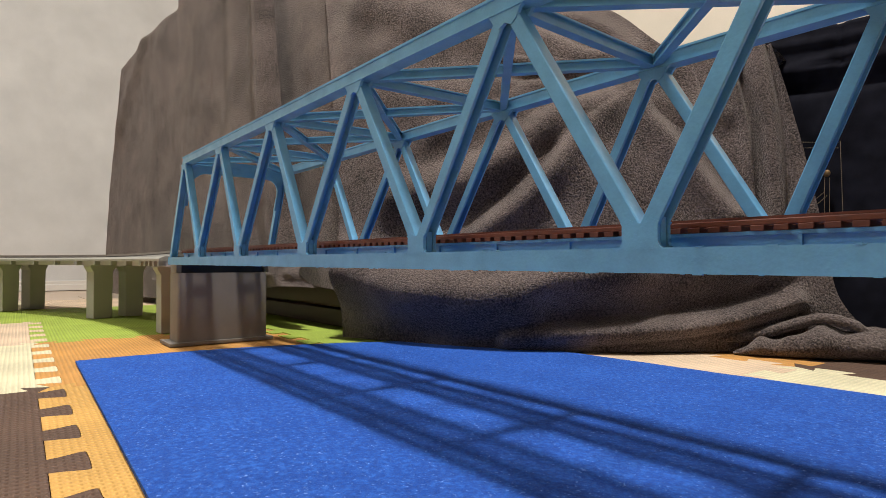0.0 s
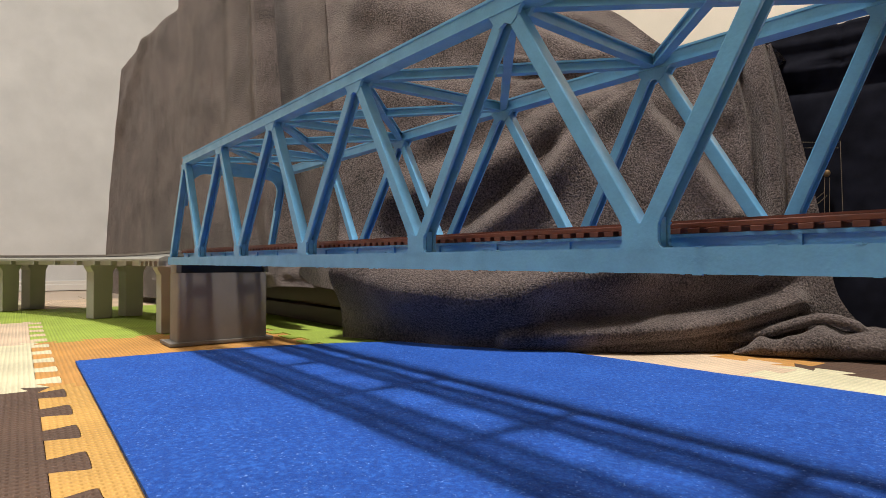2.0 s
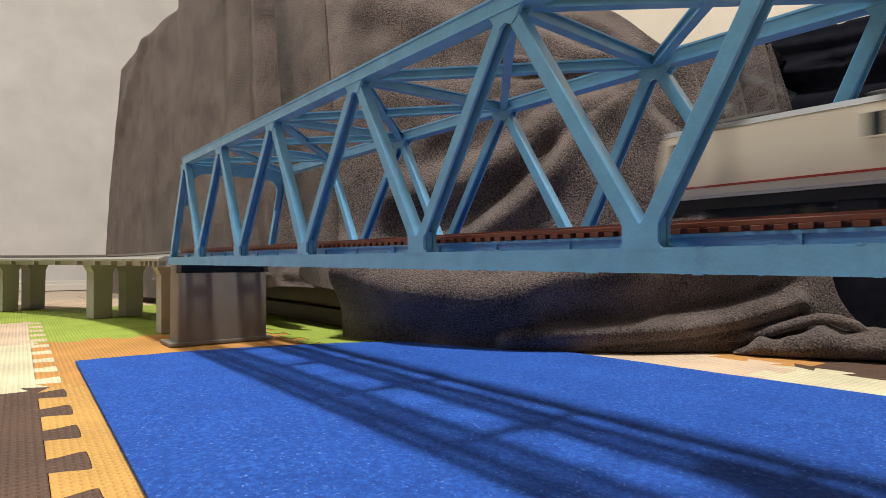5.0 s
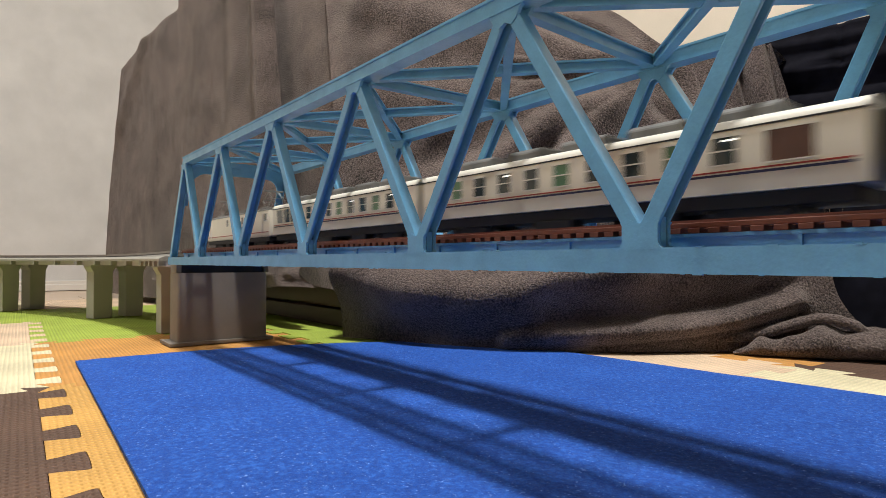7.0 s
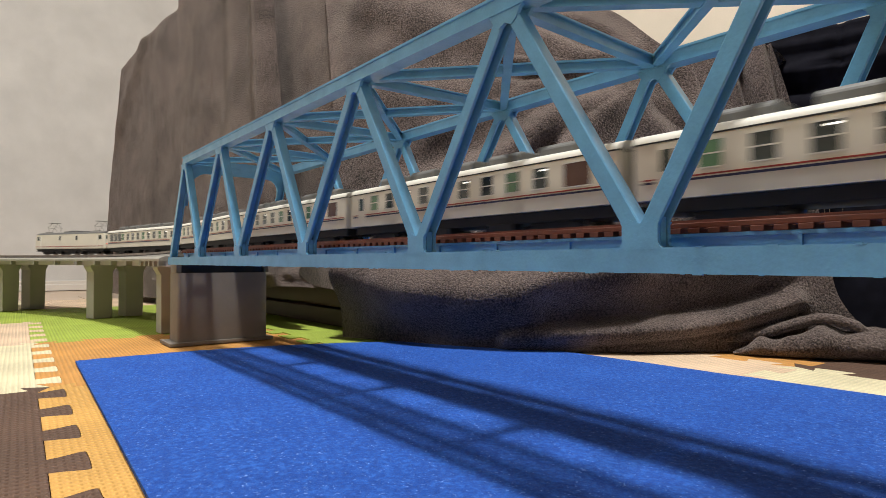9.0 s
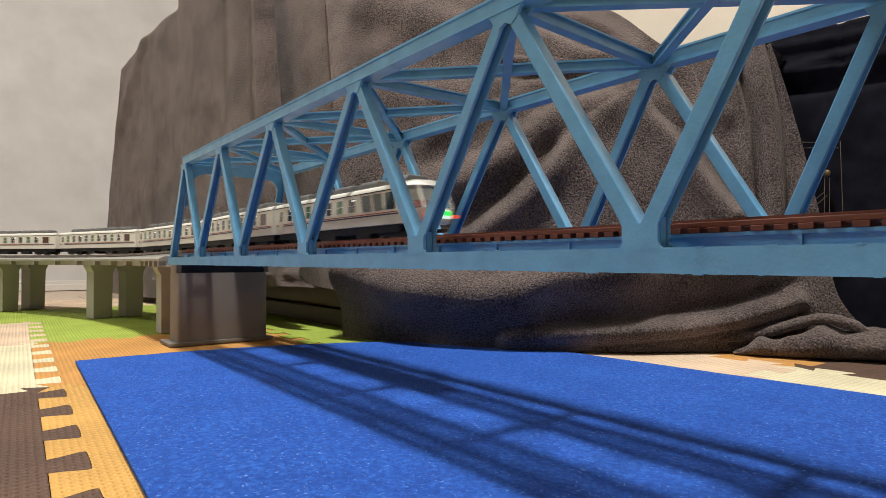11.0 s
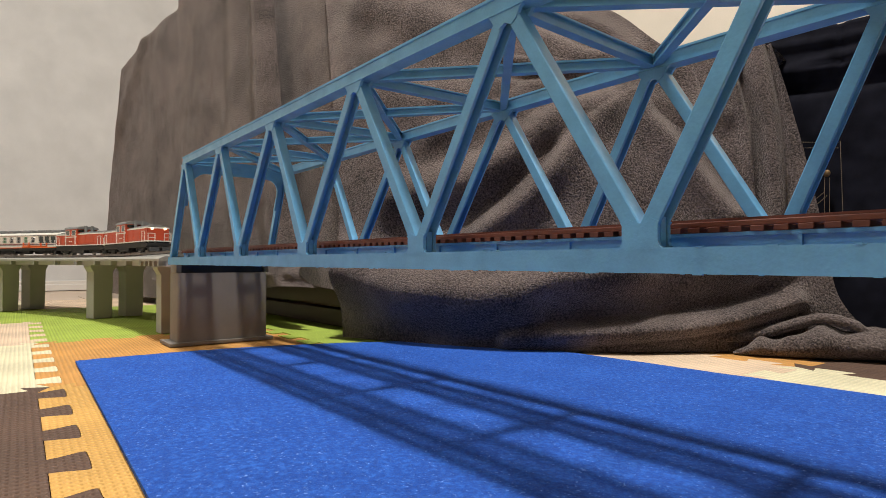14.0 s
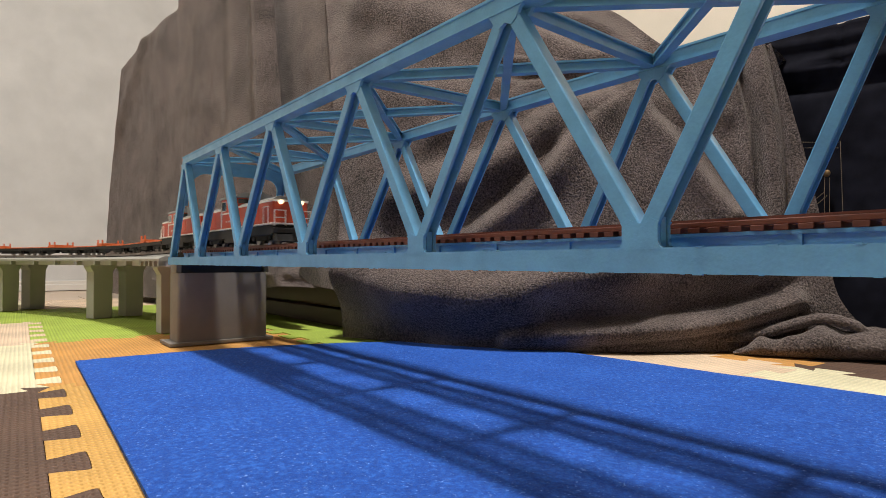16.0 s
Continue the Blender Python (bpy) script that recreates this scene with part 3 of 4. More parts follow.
column_mesh, long_column_mesh = column_part(0.0), column_part(-0.0106)
SPAN = 0.303


def deck_section(s0, s1, near):
    t = thing("viaduct_section", "grey plastic model viaduct section with ribbed edge", "model viaduct", group="viaduct sections")
    n = 14 if near else 5
    part("deck", sweep(DECK_LINE, s0 + 0.0006, s1 - 0.0006, n), DECK, t)
    part("girder", sweep([(-0.058, 0.0905), (-0.058, 0.0970), (0.058, 0.0970), (0.058, 0.0905)], s0 + 0.001, s1 - 0.001, n), COLUMN, t)
    if near:
        k = 4
        for i in range(k + 1):
            s = s0 + 0.004 + (s1 - s0 - 0.008) * i / k
            for o in (-0.062, 0.062):
                x, y, h = along(s, o)
                r = part("rib", rib_mesh, None, t)
                r.matrix_basis = pose(x, y, 0, 0, 0, math.degrees(h))
    for o in TRACKS:
        off = o - YMID
        part("trackbed", sweep([(off - 0.0205, 0.0990), (off - 0.0165, 0.1064), (off + 0.0165, 0.1064), (off + 0.0205, 0.0990)], s0 + 0.0006, s1 - 0.0006, n, True), BALLAST, t, "grey ballast trackbed")
        for r in (-0.0083, 0.0083):
            part("rail", sweep([(off + r - 0.0006, 0.1064), (off + r - 0.0006, RAILTOP), (off + r + 0.0006, RAILTOP), (off + r + 0.0006, 0.1064)], s0, s1, n, True), RAIL, t, "thin metal rail")
        if near:
            m = int((s1 - s0) / 0.0075)
            for i in range(m):
                sm = s0 + (i + 0.5) * (s1 - s0) / m
                x, y, h = along(sm, off)
                q = part("sleeper", vsleeper_mesh, None, t)
                q.matrix_basis = pose(x, y, -fall(sm), 0, 0, math.degrees(h))
    return t


rib_mesh = finish("rib", boxes((-0.0022, 0.0022, -0.0042, 0.0042, 0.0905, 0.0975), bevel=0.0004), DECK)
vsleeper_mesh = finish("sleeper", boxes((-0.0015, 0.0015, -0.0150, 0.0150, 0.1064, 0.1078)), SLEEPER)


def viaduct_pier(s):
    x, y, h = along(s)
    t = thing("viaduct_pier", "grey-green plastic viaduct pier of two flared columns", "viaduct pier", group="viaduct piers", at=pose(x, y, 0, 0, 0, math.degrees(h)))
    for o in (-0.0265, 0.0265):
        on_mat = -1.0 < x < 1.09 and -0.42 < y < 0.45
        c = part("column", column_mesh if on_mat else long_column_mesh, None, t)
        c.location = (0, o, 0.0)
    return t


START, STOP = END1 + 0.004 - OVAL, -0.0105
joints = [STOP, -0.118]
while joints[-1] - SPAN > START + 0.05:
    joints.append(joints[-1] - SPAN)
joints.append(START)
for i, (s1, s0) in enumerate(zip(joints, joints[1:])):
    deck_section(s0, s1, i < 5)
    if i:
        viaduct_pier(s1)

# ---- rolling stock (each built along x, nose towards +x, wheels on z = 0) ----


def side_profile(half, low, eave, roof, n=7):
    """Half-round roofed body section, as (y, z)."""
    pts = [(-half, low), (half, low), (half, eave)]
    for i in range(1, n):
        a = pi * i / n
        pts.append((half * cos(a) * (0.97 if 0 < i < n else 1), eave + (roof - eave) * sin(a) ** 0.8))
    pts.append((-half, eave))
    return pts


def lift_body(t, rise):
    """Raises all of a vehicle but its running gear."""
    for c in t.children:
        if c.name.split(".")[0] not in ("bogie", "underframe", "coupler", "plough", "buffer_beam"):
            c.location.z += rise
    return t


def bogie(parent, x, wheel=0.0052, base=0.0135):
    b = boxes((x - 0.0185, x + 0.0185, -0.0130, -0.0112, 0.0032, 0.0085), (x - 0.0185, x + 0.0185, 0.0112, 0.0130, 0.0032, 0.0085),
              (x - 0.0040, x + 0.0040, -0.0130, 0.0130, 0.0055, 0.0100), (x - base - 0.003, x - base + 0.003, -0.0142, 0.0142, 0.0035, 0.0065),
              (x + base - 0.003, x + base + 0.003, -0.0142, 0.0142, 0.0035, 0.0065), bevel=0.0004)
    bo = part("bogie", b, BLACK, parent, "black bogie frame")
    for e in (-1, 1):
        w = bmesh.new()
        for sy in (-1, 1):
            tube(w, (x + e * base, sy * 0.0072, wheel), (x + e * base, sy * 0.0094, wheel), wheel, 18)
            tube(w, (x + e * base, sy * 0.0068, wheel), (x + e * base, sy * 0.0073, wheel), wheel + 0.0008, 18)
        tube(w, (x + e * base, -0.008, wheel), (x + e * base, 0.008, wheel), 0.0010, 8)
        part("wheelset", w, RAIL, bo)
    return bo


def window(parent, x0, x1, z0, z1, y, mat, sash=True, label=""):
    """A window set into the side at y, with a pale frame proud of it."""
    s = 1 if y > 0 else -1
    a, b = sorted((y - s * 0.0004, y + s * 0.0002))
    w = part("window", boxes((x0, x1, a, b, z0, z1)), mat, parent, label)
    f = 0.0006
    rows = [(x0 - f, x0, z0 - f, z1 + f), (x1, x1 + f, z0 - f, z1 + f), (x0, x1, z0 - f, z0), (x0, x1, z1, z1 + f)]
    if sash:
        rows.append((x0, x1, (z0 + z1) / 2 - 0.0003, (z0 + z1) / 2 + 0.0003))
    c, d = sorted((y - s * 0.0004, y + s * 0.0005))
    part("frame", boxes(*[(p, q, c, d, r, t) for p, q, r, t in rows]), ROOFWHITE, w)
    return w


CL, CW = 0.2560, 0.0180
LOWZ, EAVE, ROOFZ = 0.0103, 0.0378, 0.0422


def coach(kind):
    """A cream coach with red and navy lines; kind 'tail' has the glazed lounge end at -x, 'lead' a small lounge at +x."""
    t = thing("passenger_coach", {"mid": "cream model passenger coach with red and navy waist lines",
                                  "lead": "cream model passenger coach with slanted lounge window and waist lines",
                                  "tail": "cream model observation coach with glazed end and green lit sign"}[kind], "model coach", group="excursion train")
    h = CL / 2
    x0 = -h + (0.030 if kind == "tail" else 0.0)
    body = prism(side_profile(CW, LOWZ, EAVE, EAVE + 0.0005), "x", x0, h)
    part("body", body, CREAM, t)
    # the roof, a barrel with the pale rim
    roof = prism([(CW + 0.0002, EAVE - 0.0012)] + [(CW * cos(pi * i / 10) * (0.985 if 0 < i < 10 else 1.0), EAVE + (ROOFZ - EAVE) * sin(pi * i / 10) ** 0.75) for i in range(11)] +
                 [(-CW - 0.0002, EAVE - 0.0012)], "x", x0, h)
    part("roof", roof, ROOFWHITE, t, "white rounded roof", True)
    part("gutter", boxes((x0, h, -CW - 0.0004, CW + 0.0004, EAVE - 0.0019, EAVE - 0.0012)), BLACK, t, "dark gutter line")
    for s in (-1, 1):
        y = s * CW
        c, d = sorted((y - s * 0.0004, y + s * 0.00025))
        part("waist_line", boxes((x0 if kind == "tail" else -h + 0.004, h - 0.004, c, d, 0.0191, 0.0198)), STRIPE_RED, t, "thin red waist line")
        part("waist_line", boxes((x0 if kind == "tail" else -h + 0.004, h - 0.004, c, d, 0.0175, 0.0185)), STRIPE_NAVY, t, "navy waist line")
        z0, z1 = 0.0224, 0.0334
        hue = [DARKGLASS, GREENGLASS, DARKGLASS, DARKGLASS, GREENGLASS, DARKGLASS, DARKGLASS, DARKGLASS, GREENGLASS, DARKGLASS]
        first = -h + {"tail": 0.098, "mid": 0.050, "lead": 0.034}[kind]
        last = h - {"tail": 0.036, "mid": 0.036, "lead": 0.066}[kind]
        n = 7 if kind == "tail" else 9
        for i in range(n):
            x = first + (last - first) * i / (n - 1)
            window(t, x - 0.0050, x + 0.0050, z0, z1, y, hue[i % 10])
            # a glowing strip laid on the outside of every third opaque pane
            if i % 3 == 0:
                p, q = sorted((y + s * 0.0002, y + s * 0.00045))
                part("glow_strip", boxes((x - 0.0046, x - 0.0004, p, q, z1 - 0.0017, z1 - 0.0010)), STRIPGLOW, t, "bright glowing strip at the window top")
        if kind == "mid":
            window(t, -h + 0.0165, -h + 0.0335, z0 - 0.001, z1, y, BROWNPANEL, False, "large dark brown window panel")
            door(t, h - 0.0165, y)
        elif kind == "lead":
            for i in range(3):
                slant(t, h - 0.052 + i * 0.0165, y)
            door(t, -h + 0.0145, y)
        else:
            for i in range(3):
                slant(t, -h + 0.042 + i * 0.0165, y)
            door(t, h - 0.0145, y)
    for i in range(5):
        x = -h + 0.045 + i * (CL - 0.09) / 4
        part("roof_unit", roof_unit(x), GREYUNIT, t, "grey roof air conditioner")
    under = boxes((x0 + 0.004, h - 0.004, -0.0150, 0.0150, 0.0078, 0.0136))
    for x, w, y in ((-0.050, 0.018, -0.0125), (-0.012, 0.014, -0.0125), (0.028, 0.020, -0.0125), (-0.045, 0.022, 0.0125), (0.015, 0.026, 0.0125)):
        box(under, x - w / 2, x + w / 2, y - 0.0040, y + 0.0040, 0.0034, 0.0079, 0.0004)
    part("underframe", under, BLACK, t, "black underframe with equipment boxes")
    bogie(t, h - 0.043)
    bogie(t, -h + 0.043)
    for e in ((1,) if kind == "tail" else (-1, 1)):
        part("gangway", boxes((e * h - (0.0 if e > 0 else 0.0028), e * h + (0.0028 if e > 0 else 0.0), -0.0085, 0.0085, 0.0110, 0.0370), bevel=0.0006), GREYUNIT, t, "grey gangway bellows")
    if kind == "tail":
        lounge_end(t, -h, x0)
    return lift_body(t, 0.0034)


def door(t, x, y):
    s = 1 if y > 0 else -1
    a, b = sorted((y - s * 0.0004, y + s * 0.0003))
    d = part("door", boxes((x - 0.0058, x + 0.0058, a, b, 0.0112, 0.0352), bevel=0.0001), CREAM, t)
    a, b = sorted((y, y + s * 0.0005))
    part("pane", boxes((x - 0.0030, x + 0.0030, a, b, 0.0228, 0.0325)), DARKGLASS, d)


def slant(t, x, y):
    """A slanted picture window of the lounge."""
    s = 1 if y > 0 else -1
    a, b = sorted((y - s * 0.0004, y + s * 0.0003))
    part("window", prism([(x - 0.0075, 0.0215), (x + 0.0055, 0.0215), (x + 0.0080, 0.0345), (x - 0.0050, 0.0345)], "y", a, b), DARKGLASS, t, "slanted lounge window")


def roof_unit(x):
    bm = bmesh.new()
    prism([(-0.0112, ROOFZ - 0.0030), (0.0112, ROOFZ - 0.0030), (0.0110, ROOFZ + 0.0030), (0.0088, ROOFZ + 0.0052), (-0.0088, ROOFZ + 0.0052), (-0.0110, ROOFZ + 0.0030)],
          "x", x - 0.0135, x + 0.0135, bm)
    bmesh.ops.bevel(bm, geom=list(bm.edges), offset=0.0006, segments=1, affect="EDGES")
    return bm


def lounge_end(t, xe, x0):
    """The streamlined glazed end: apron, glass nose, pillars and roof visor."""
    apron = bmesh.new()
    n = 8

    def ring(z, reach):
        out = []
        for i in range(n + 1):
            a = pi * i / n
            out.append((x0 - reach * sin(a) ** 0.55, CW * cos(a), z))
        return out
    stack = [ring(LOWZ, 0.0255), ring(0.0140, 0.0290), ring(0.0205, 0.0300)]
    rows = [[apron.verts.new(p) for p in r] for r in stack]
    for a, c in zip(rows, rows[1:]):
        for i in range(n):
            apron.faces.new((a[i], a[i + 1], c[i + 1], c[i]))
    apron.faces.new(rows[0])
    apron.faces.new(rows[-1])
    for r0, r1 in zip(rows, rows[1:]):
        apron.faces.new((r0[0], r1[0], r1[n], r0[n]))
    part("apron", apron, CREAM, t, "rounded cream end apron", True)
    g = bmesh.new()
    low, top = ring(0.0206, 0.0292), ring(0.0375, 0.0190)
    a, c = [g.verts.new(p) for p in low], [g.verts.new(p) for p in top]
    for i in range(n):
        g.faces.new((a[i], a[i + 1], c[i + 1], c[i]))
    glass = part("end_window", g, GLASS, t, "wrap-around observation glass")
    glass.visible_shadow = False
    for i in (2, 6):
        part("pillar", bar(low[i], top[i], 0.0011, 0.0011), CREAM, t)
    v = bmesh.new()
    rows = [ring(0.0374, 0.0205), ring(0.0402, 0.0175), ring(0.0424, 0.0110)]
    rows = [[v.verts.new((p[0], p[1] * k, p[2])) for p in r] for r, k in zip(rows, (1.0, 0.90, 0.62))]
    for r0, r1 in zip(rows, rows[1:]):
        for i in range(n):
            v.faces.new((r0[i], r0[i + 1], r1[i + 1], r1[i]))
    cap = v.verts.new((x0, 0, ROOFZ))
    for i in range(n):
        v.faces.new((rows[-1][i], rows[-1][i + 1], cap))
    v.faces.new(rows[0])
    part("visor", v, ROOFWHITE, t, "white curved roof visor", True)
    part("lounge_floor", boxes((x0 - 0.018, x0, -0.0140, 0.0140, 0.0206, 0.0212)), BROWNPANEL, t)
    for y in (-0.006, 0.006):
        part("lounge_seat", boxes((x0 - 0.013, x0 - 0.006, y - 0.003, y + 0.003, 0.0212, 0.0270), bevel=0.0006), STRIPE_RED, t, "red lounge seat")
    sign = part("tail_sign", boxes((xe - 0.0014, xe + 0.0006, -0.0058, 0.0058, 0.0128, 0.0186), bevel=0.0003), WHITESIGN, t, "white lit tail sign with green band")
    part("green_band", boxes((xe - 0.0019, xe - 0.0013, -0.0052, 0.0052, 0.0150, 0.0182)), GREENSIGN, sign)
    for y in (-0.0125, 0.0125):
        part("tail_light", boxes((xe + 0.0005, xe + 0.0045, y - 0.0022, y + 0.0022, 0.0138, 0.0160), bevel=0.0004), TAILLIGHT, t, "glowing red tail light")
    part("coupler", boxes((xe - 0.003, xe + 0.010, -0.0016, 0.0016, 0.0065, 0.0090), bevel=0.0004), BLACK, t)


def electric_engine():
    t = thing("electric_locomotive", "cream model electric locomotive with two pantographs", "model locomotive", group="excursion train")
    h, w = 0.1085, 0.0176
    body = bmesh.new()
    # plan with slightly raked cab fronts
    for z0, z1 in ((0.0105, 0.0390),):
        line = [(-h, z0), (h, z0), (h, 0.0250), (h - 0.0030, z1), (-h + 0.0030, z1), (-h, 0.0250)]
        prism(line, "y", -w, w, body)
    bmesh.ops.bevel(body, geom=list(body.edges), offset=0.0012, segments=2, affect="EDGES")
    part("body", body, CREAM, t, smooth=True)
    part("roof", prism([(-w * 0.98, 0.0386), (w * 0.98, 0.0386), (w * 0.86, 0.0412), (w * 0.5, 0.0428), (-w * 0.5, 0.0428), (-w * 0.86, 0.0412)], "x", -h + 0.004, h - 0.004), GREYUNIT, t, "grey roof", True)
    for s in (-1, 1):
        y = s * w
        c, d = sorted((y - s * 0.0003, y + s * 0.0003))
        part("waist_line", boxes((-h + 0.003, h - 0.003, c, d, 0.0148, 0.0157)), STRIPE_RED, t, "thin dark red skirt line")
        for x in (-0.026, 0.026):
            window(t, x - 0.0030, x + 0.0030, 0.0270, 0.0350, y, DARKGLASS, False)
        for e in (-1, 1):
            window(t, e * (h - 0.012) - 0.0042, e * (h - 0.012) + 0.0042, 0.0275, 0.0350, y, DARKGLASS, False)
            c2, d2 = sorted((y, y + s * 0.0008))
            part("handrail", boxes((e * (h - 0.020) - 0.0003, e * (h - 0.020) + 0.0003, c2, d2, 0.0140, 0.0350)), WHITELINE, t)
    for e in (-1, 1):
        for y in (-0.0078, 0.0078):
            xx = sorted((e * (h - 0.0022), e * (h + 0.0001)))
            part("cab_window", boxes((*xx, y - 0.0058, y + 0.0058, 0.0275, 0.0355), bevel=0.0002), DARKGLASS, t)
        for y in (-0.0120, 0.0120):
            xx = sorted((e * (h - 0.0006), e * (h + 0.0010)))
            part("lamp", boxes((*xx, y - 0.0018, y + 0.0018, 0.0185, 0.0205), bevel=0.0003), TAILLIGHT if e < 0 else WHITELINE, t)
        pantograph(t, e * 0.074)
        bogie(t, e * 0.070, 0.0066, 0.0140)
        part("coupler", boxes((e * h - 0.005, e * h + 0.005, -0.0016, 0.0016, 0.0065, 0.0090)), BLACK, t)
    bogie(t, 0.0, 0.0066, 0.0140)
    part("underframe", boxes((-h + 0.004, h - 0.004, -0.0160, 0.0160, 0.0080, 0.0126), (-0.040, -0.026, -0.015, 0.015, 0.004, 0.009), (0.026, 0.040, -0.015, 0.015, 0.004, 0.009)), BLACK, t)
    part("roof_gear", boxes((-0.030, 0.030, -0.0075, 0.0075, 0.0426, 0.0448), (-0.010, 0.010, -0.0095, 0.0095, 0.0426, 0.0456), bevel=0.0004), GREYUNIT, t)
    return lift_body(t, 0.0022)


def pantograph(t, x):
    b = boxes((x - 0.012, x + 0.012, -0.0105, -0.0093, 0.0430, 0.0442), (x - 0.012, x + 0.012, 0.0093, 0.0105, 0.0430, 0.0442))
    z0, z1, zt = 0.0442, 0.0530, 0.0620
    for y in (-0.008, 0.008):
        for e in (-1, 1):
            tube(b, (x + e * 0.004, y, z0), (x + e * 0.0120, y * 0.8, z1), 0.0004, 6)
            tube(b, (x + e * 0.0120, y * 0.8, z1), (x, y * 0.6, zt), 0.0004, 6)
    for e in (-1, 1):
        tube(b, (x + e * 0.0120, -0.0064, z1), (x + e * 0.0120, 0.0064, z1), 0.0004, 6)
        tube(b, (x + e * 0.002, -0.0105, zt + 0.0002), (x + e * 0.002, 0.0105, zt + 0.0002), 0.0006, 6)
    part("pantograph", b, METAL, t, "folding steel pantograph")


def diesel_engine(lit, h, cab_x):
    """A centre-cab diesel: two long bonnets, raised cab, white band and grey top."""
    t = thing("diesel_locomotive", "vermilion model diesel locomotive, centre cab, white trim" + (", headlights on" if lit else ""), "model locomotive", group="freight train")
    w = 0.0150
    for e, reach in ((1, h), (-1, h)):
        hood = bmesh.new()
        a, b = sorted((cab_x + e * 0.0200, e * reach))
        room = b - a
        prism([(-w, 0.0130), (w, 0.0130), (w, 0.0320), (-w, 0.0320)], "x", a, b, hood)
        bmesh.ops.bevel(hood, geom=[ed for ed in hood.edges], offset=0.0012, segments=2, affect="EDGES")
        part("bonnet", hood, RED, t, smooth=True)
        part("white_band", prism([(-w - 0.0003, 0.0305), (w + 0.0003, 0.0305), (w + 0.0003, 0.0322), (-w - 0.0003, 0.0322)], "x", a + (0.0 if e > 0 else -0.0002), b + (0.0002 if e > 0 else 0.0)), WHITELINE, t, "white band round the bonnet")
        part("bonnet_top", prism([(-w * 0.97, 0.0322), (w * 0.97, 0.0322), (w * 0.75, 0.0345), (-w * 0.75, 0.0345)], "x", a + 0.001, b - 0.001), ENGINEROOF, t, "grey bonnet top")
        for f in (0.30, 0.60, 0.84):
            x = cab_x * e + 0.020 + room * f
            part("roof_vent", boxes((e * x - 0.006, e * x + 0.006, -0.0070, 0.0070, 0.0344, 0.0362), bevel=0.0005), ENGINEROOF, t)
        for s in (-1, 1):
            for f in (0.20, 0.50, 0.78):
                x = cab_x * e + 0.020 + room * f
                c, d = sorted((s * w - s * 0.0002, s * (w + 0.0004)))
                part("louvre_panel", boxes((e * x - room * 0.12, e * x + room * 0.12, c, d, 0.0165, 0.0285), bevel=0.0001), RED, t)
            yy = sorted((s * (w + 0.0015), s * (w + 0.0021)))
            part("handrail", boxes((e * (h - 0.006) - 0.0004, e * (h - 0.006) + 0.0004, *yy, 0.0130, 0.0270), (e * (h - 0.016) - 0.0004, e * (h - 0.016) + 0.0004, *yy, 0.0130, 0.0270),
                                   (*sorted((e * (h - 0.016), e * (h - 0.006))), *yy, 0.0262, 0.0270)), WHITELINE, t, "white handrail")
        # the end: steps, rails, lamps, snow plough
        for y in (-0.0110, 0.0110):
            xx = sorted((e * (h - 0.001), e * (h + 0.0012)))
            lm = bmesh.new()
            tube(lm, (e * (h - 0.0010), y * 0.80, 0.0302), (e * (h + 0.0016), y * 0.80, 0.0302), 0.0018, 14)
            part("headlight", lm, HEADLIGHT if (lit and e > 0) else WHITELINE, t, "glowing warm headlight" if (lit and e > 0) else "")
            part("end_rail", boxes((*sorted((e * (h + 0.004), e * (h + 0.0048))), y - 0.0050, y - 0.0042, 0.0105, 0.0235), (*sorted((e * (h + 0.004), e * (h + 0.0048))), y + 0.0042, y + 0.0050, 0.0105, 0.0235),
                                   (*sorted((e * (h + 0.004), e * (h + 0.0048))), y - 0.0050, y + 0.0050, 0.0228, 0.0236), (*sorted((e * (h + 0.004), e * (h + 0.0048))), y - 0.0050, y + 0.0050, 0.0170, 0.0177)), WHITELINE, t, "white end handrail")
        part("plough", prism([(e * (h + 0.001), 0.0020), (e * (h + 0.009), 0.0020), (e * (h + 0.007), 0.0075), (e * (h + 0.001), 0.0085)], "y", -0.0150, 0.0150), BLACK, t, "black snow plough")
        part("buffer_beam", boxes((*sorted((e * (h - 0.002), e * (h + 0.0050))), -0.0170, 0.0170, 0.0085, 0.0128), bevel=0.0004), BLACK, t)
        part("coupler", boxes((*sorted((e * (h + 0.004), e * (h + 0.011))), -0.0016, 0.0016, 0.0060, 0.0090)), BLACK, t)
        bogie(t, e * (h - 0.032), 0.0058, 0.0130)
    part("walkway", boxes((-h - 0.0045, h + 0.0045, -0.0178, 0.0178, 0.0118, 0.0131), bevel=0.0003), WHITELINE, t, "white-edged running board")
    part("underframe", boxes((-h + 0.002, h - 0.002, -0.0160, 0.0160, 0.0075, 0.0155), (-0.022, 0.022, -0.0165, 0.0165, 0.0030, 0.0080), bevel=0.0003), BLACK, t)
    cab = boxes((cab_x - 0.0205, cab_x + 0.0205, -0.0172, 0.0172, 0.0131, 0.0405), bevel=0.0008)
    part("cab", cab, RED, t, smooth=True)
    part("cab_roof", prism([(-0.0180, 0.0403), (0.0180, 0.0403), (0.0165, 0.0430), (0.0100, 0.0452), (-0.0100, 0.0452), (-0.0165, 0.0430)], "x", cab_x - 0.0235, cab_x + 0.0235), ENGINEROOF, t, "grey arched cab roof", True)
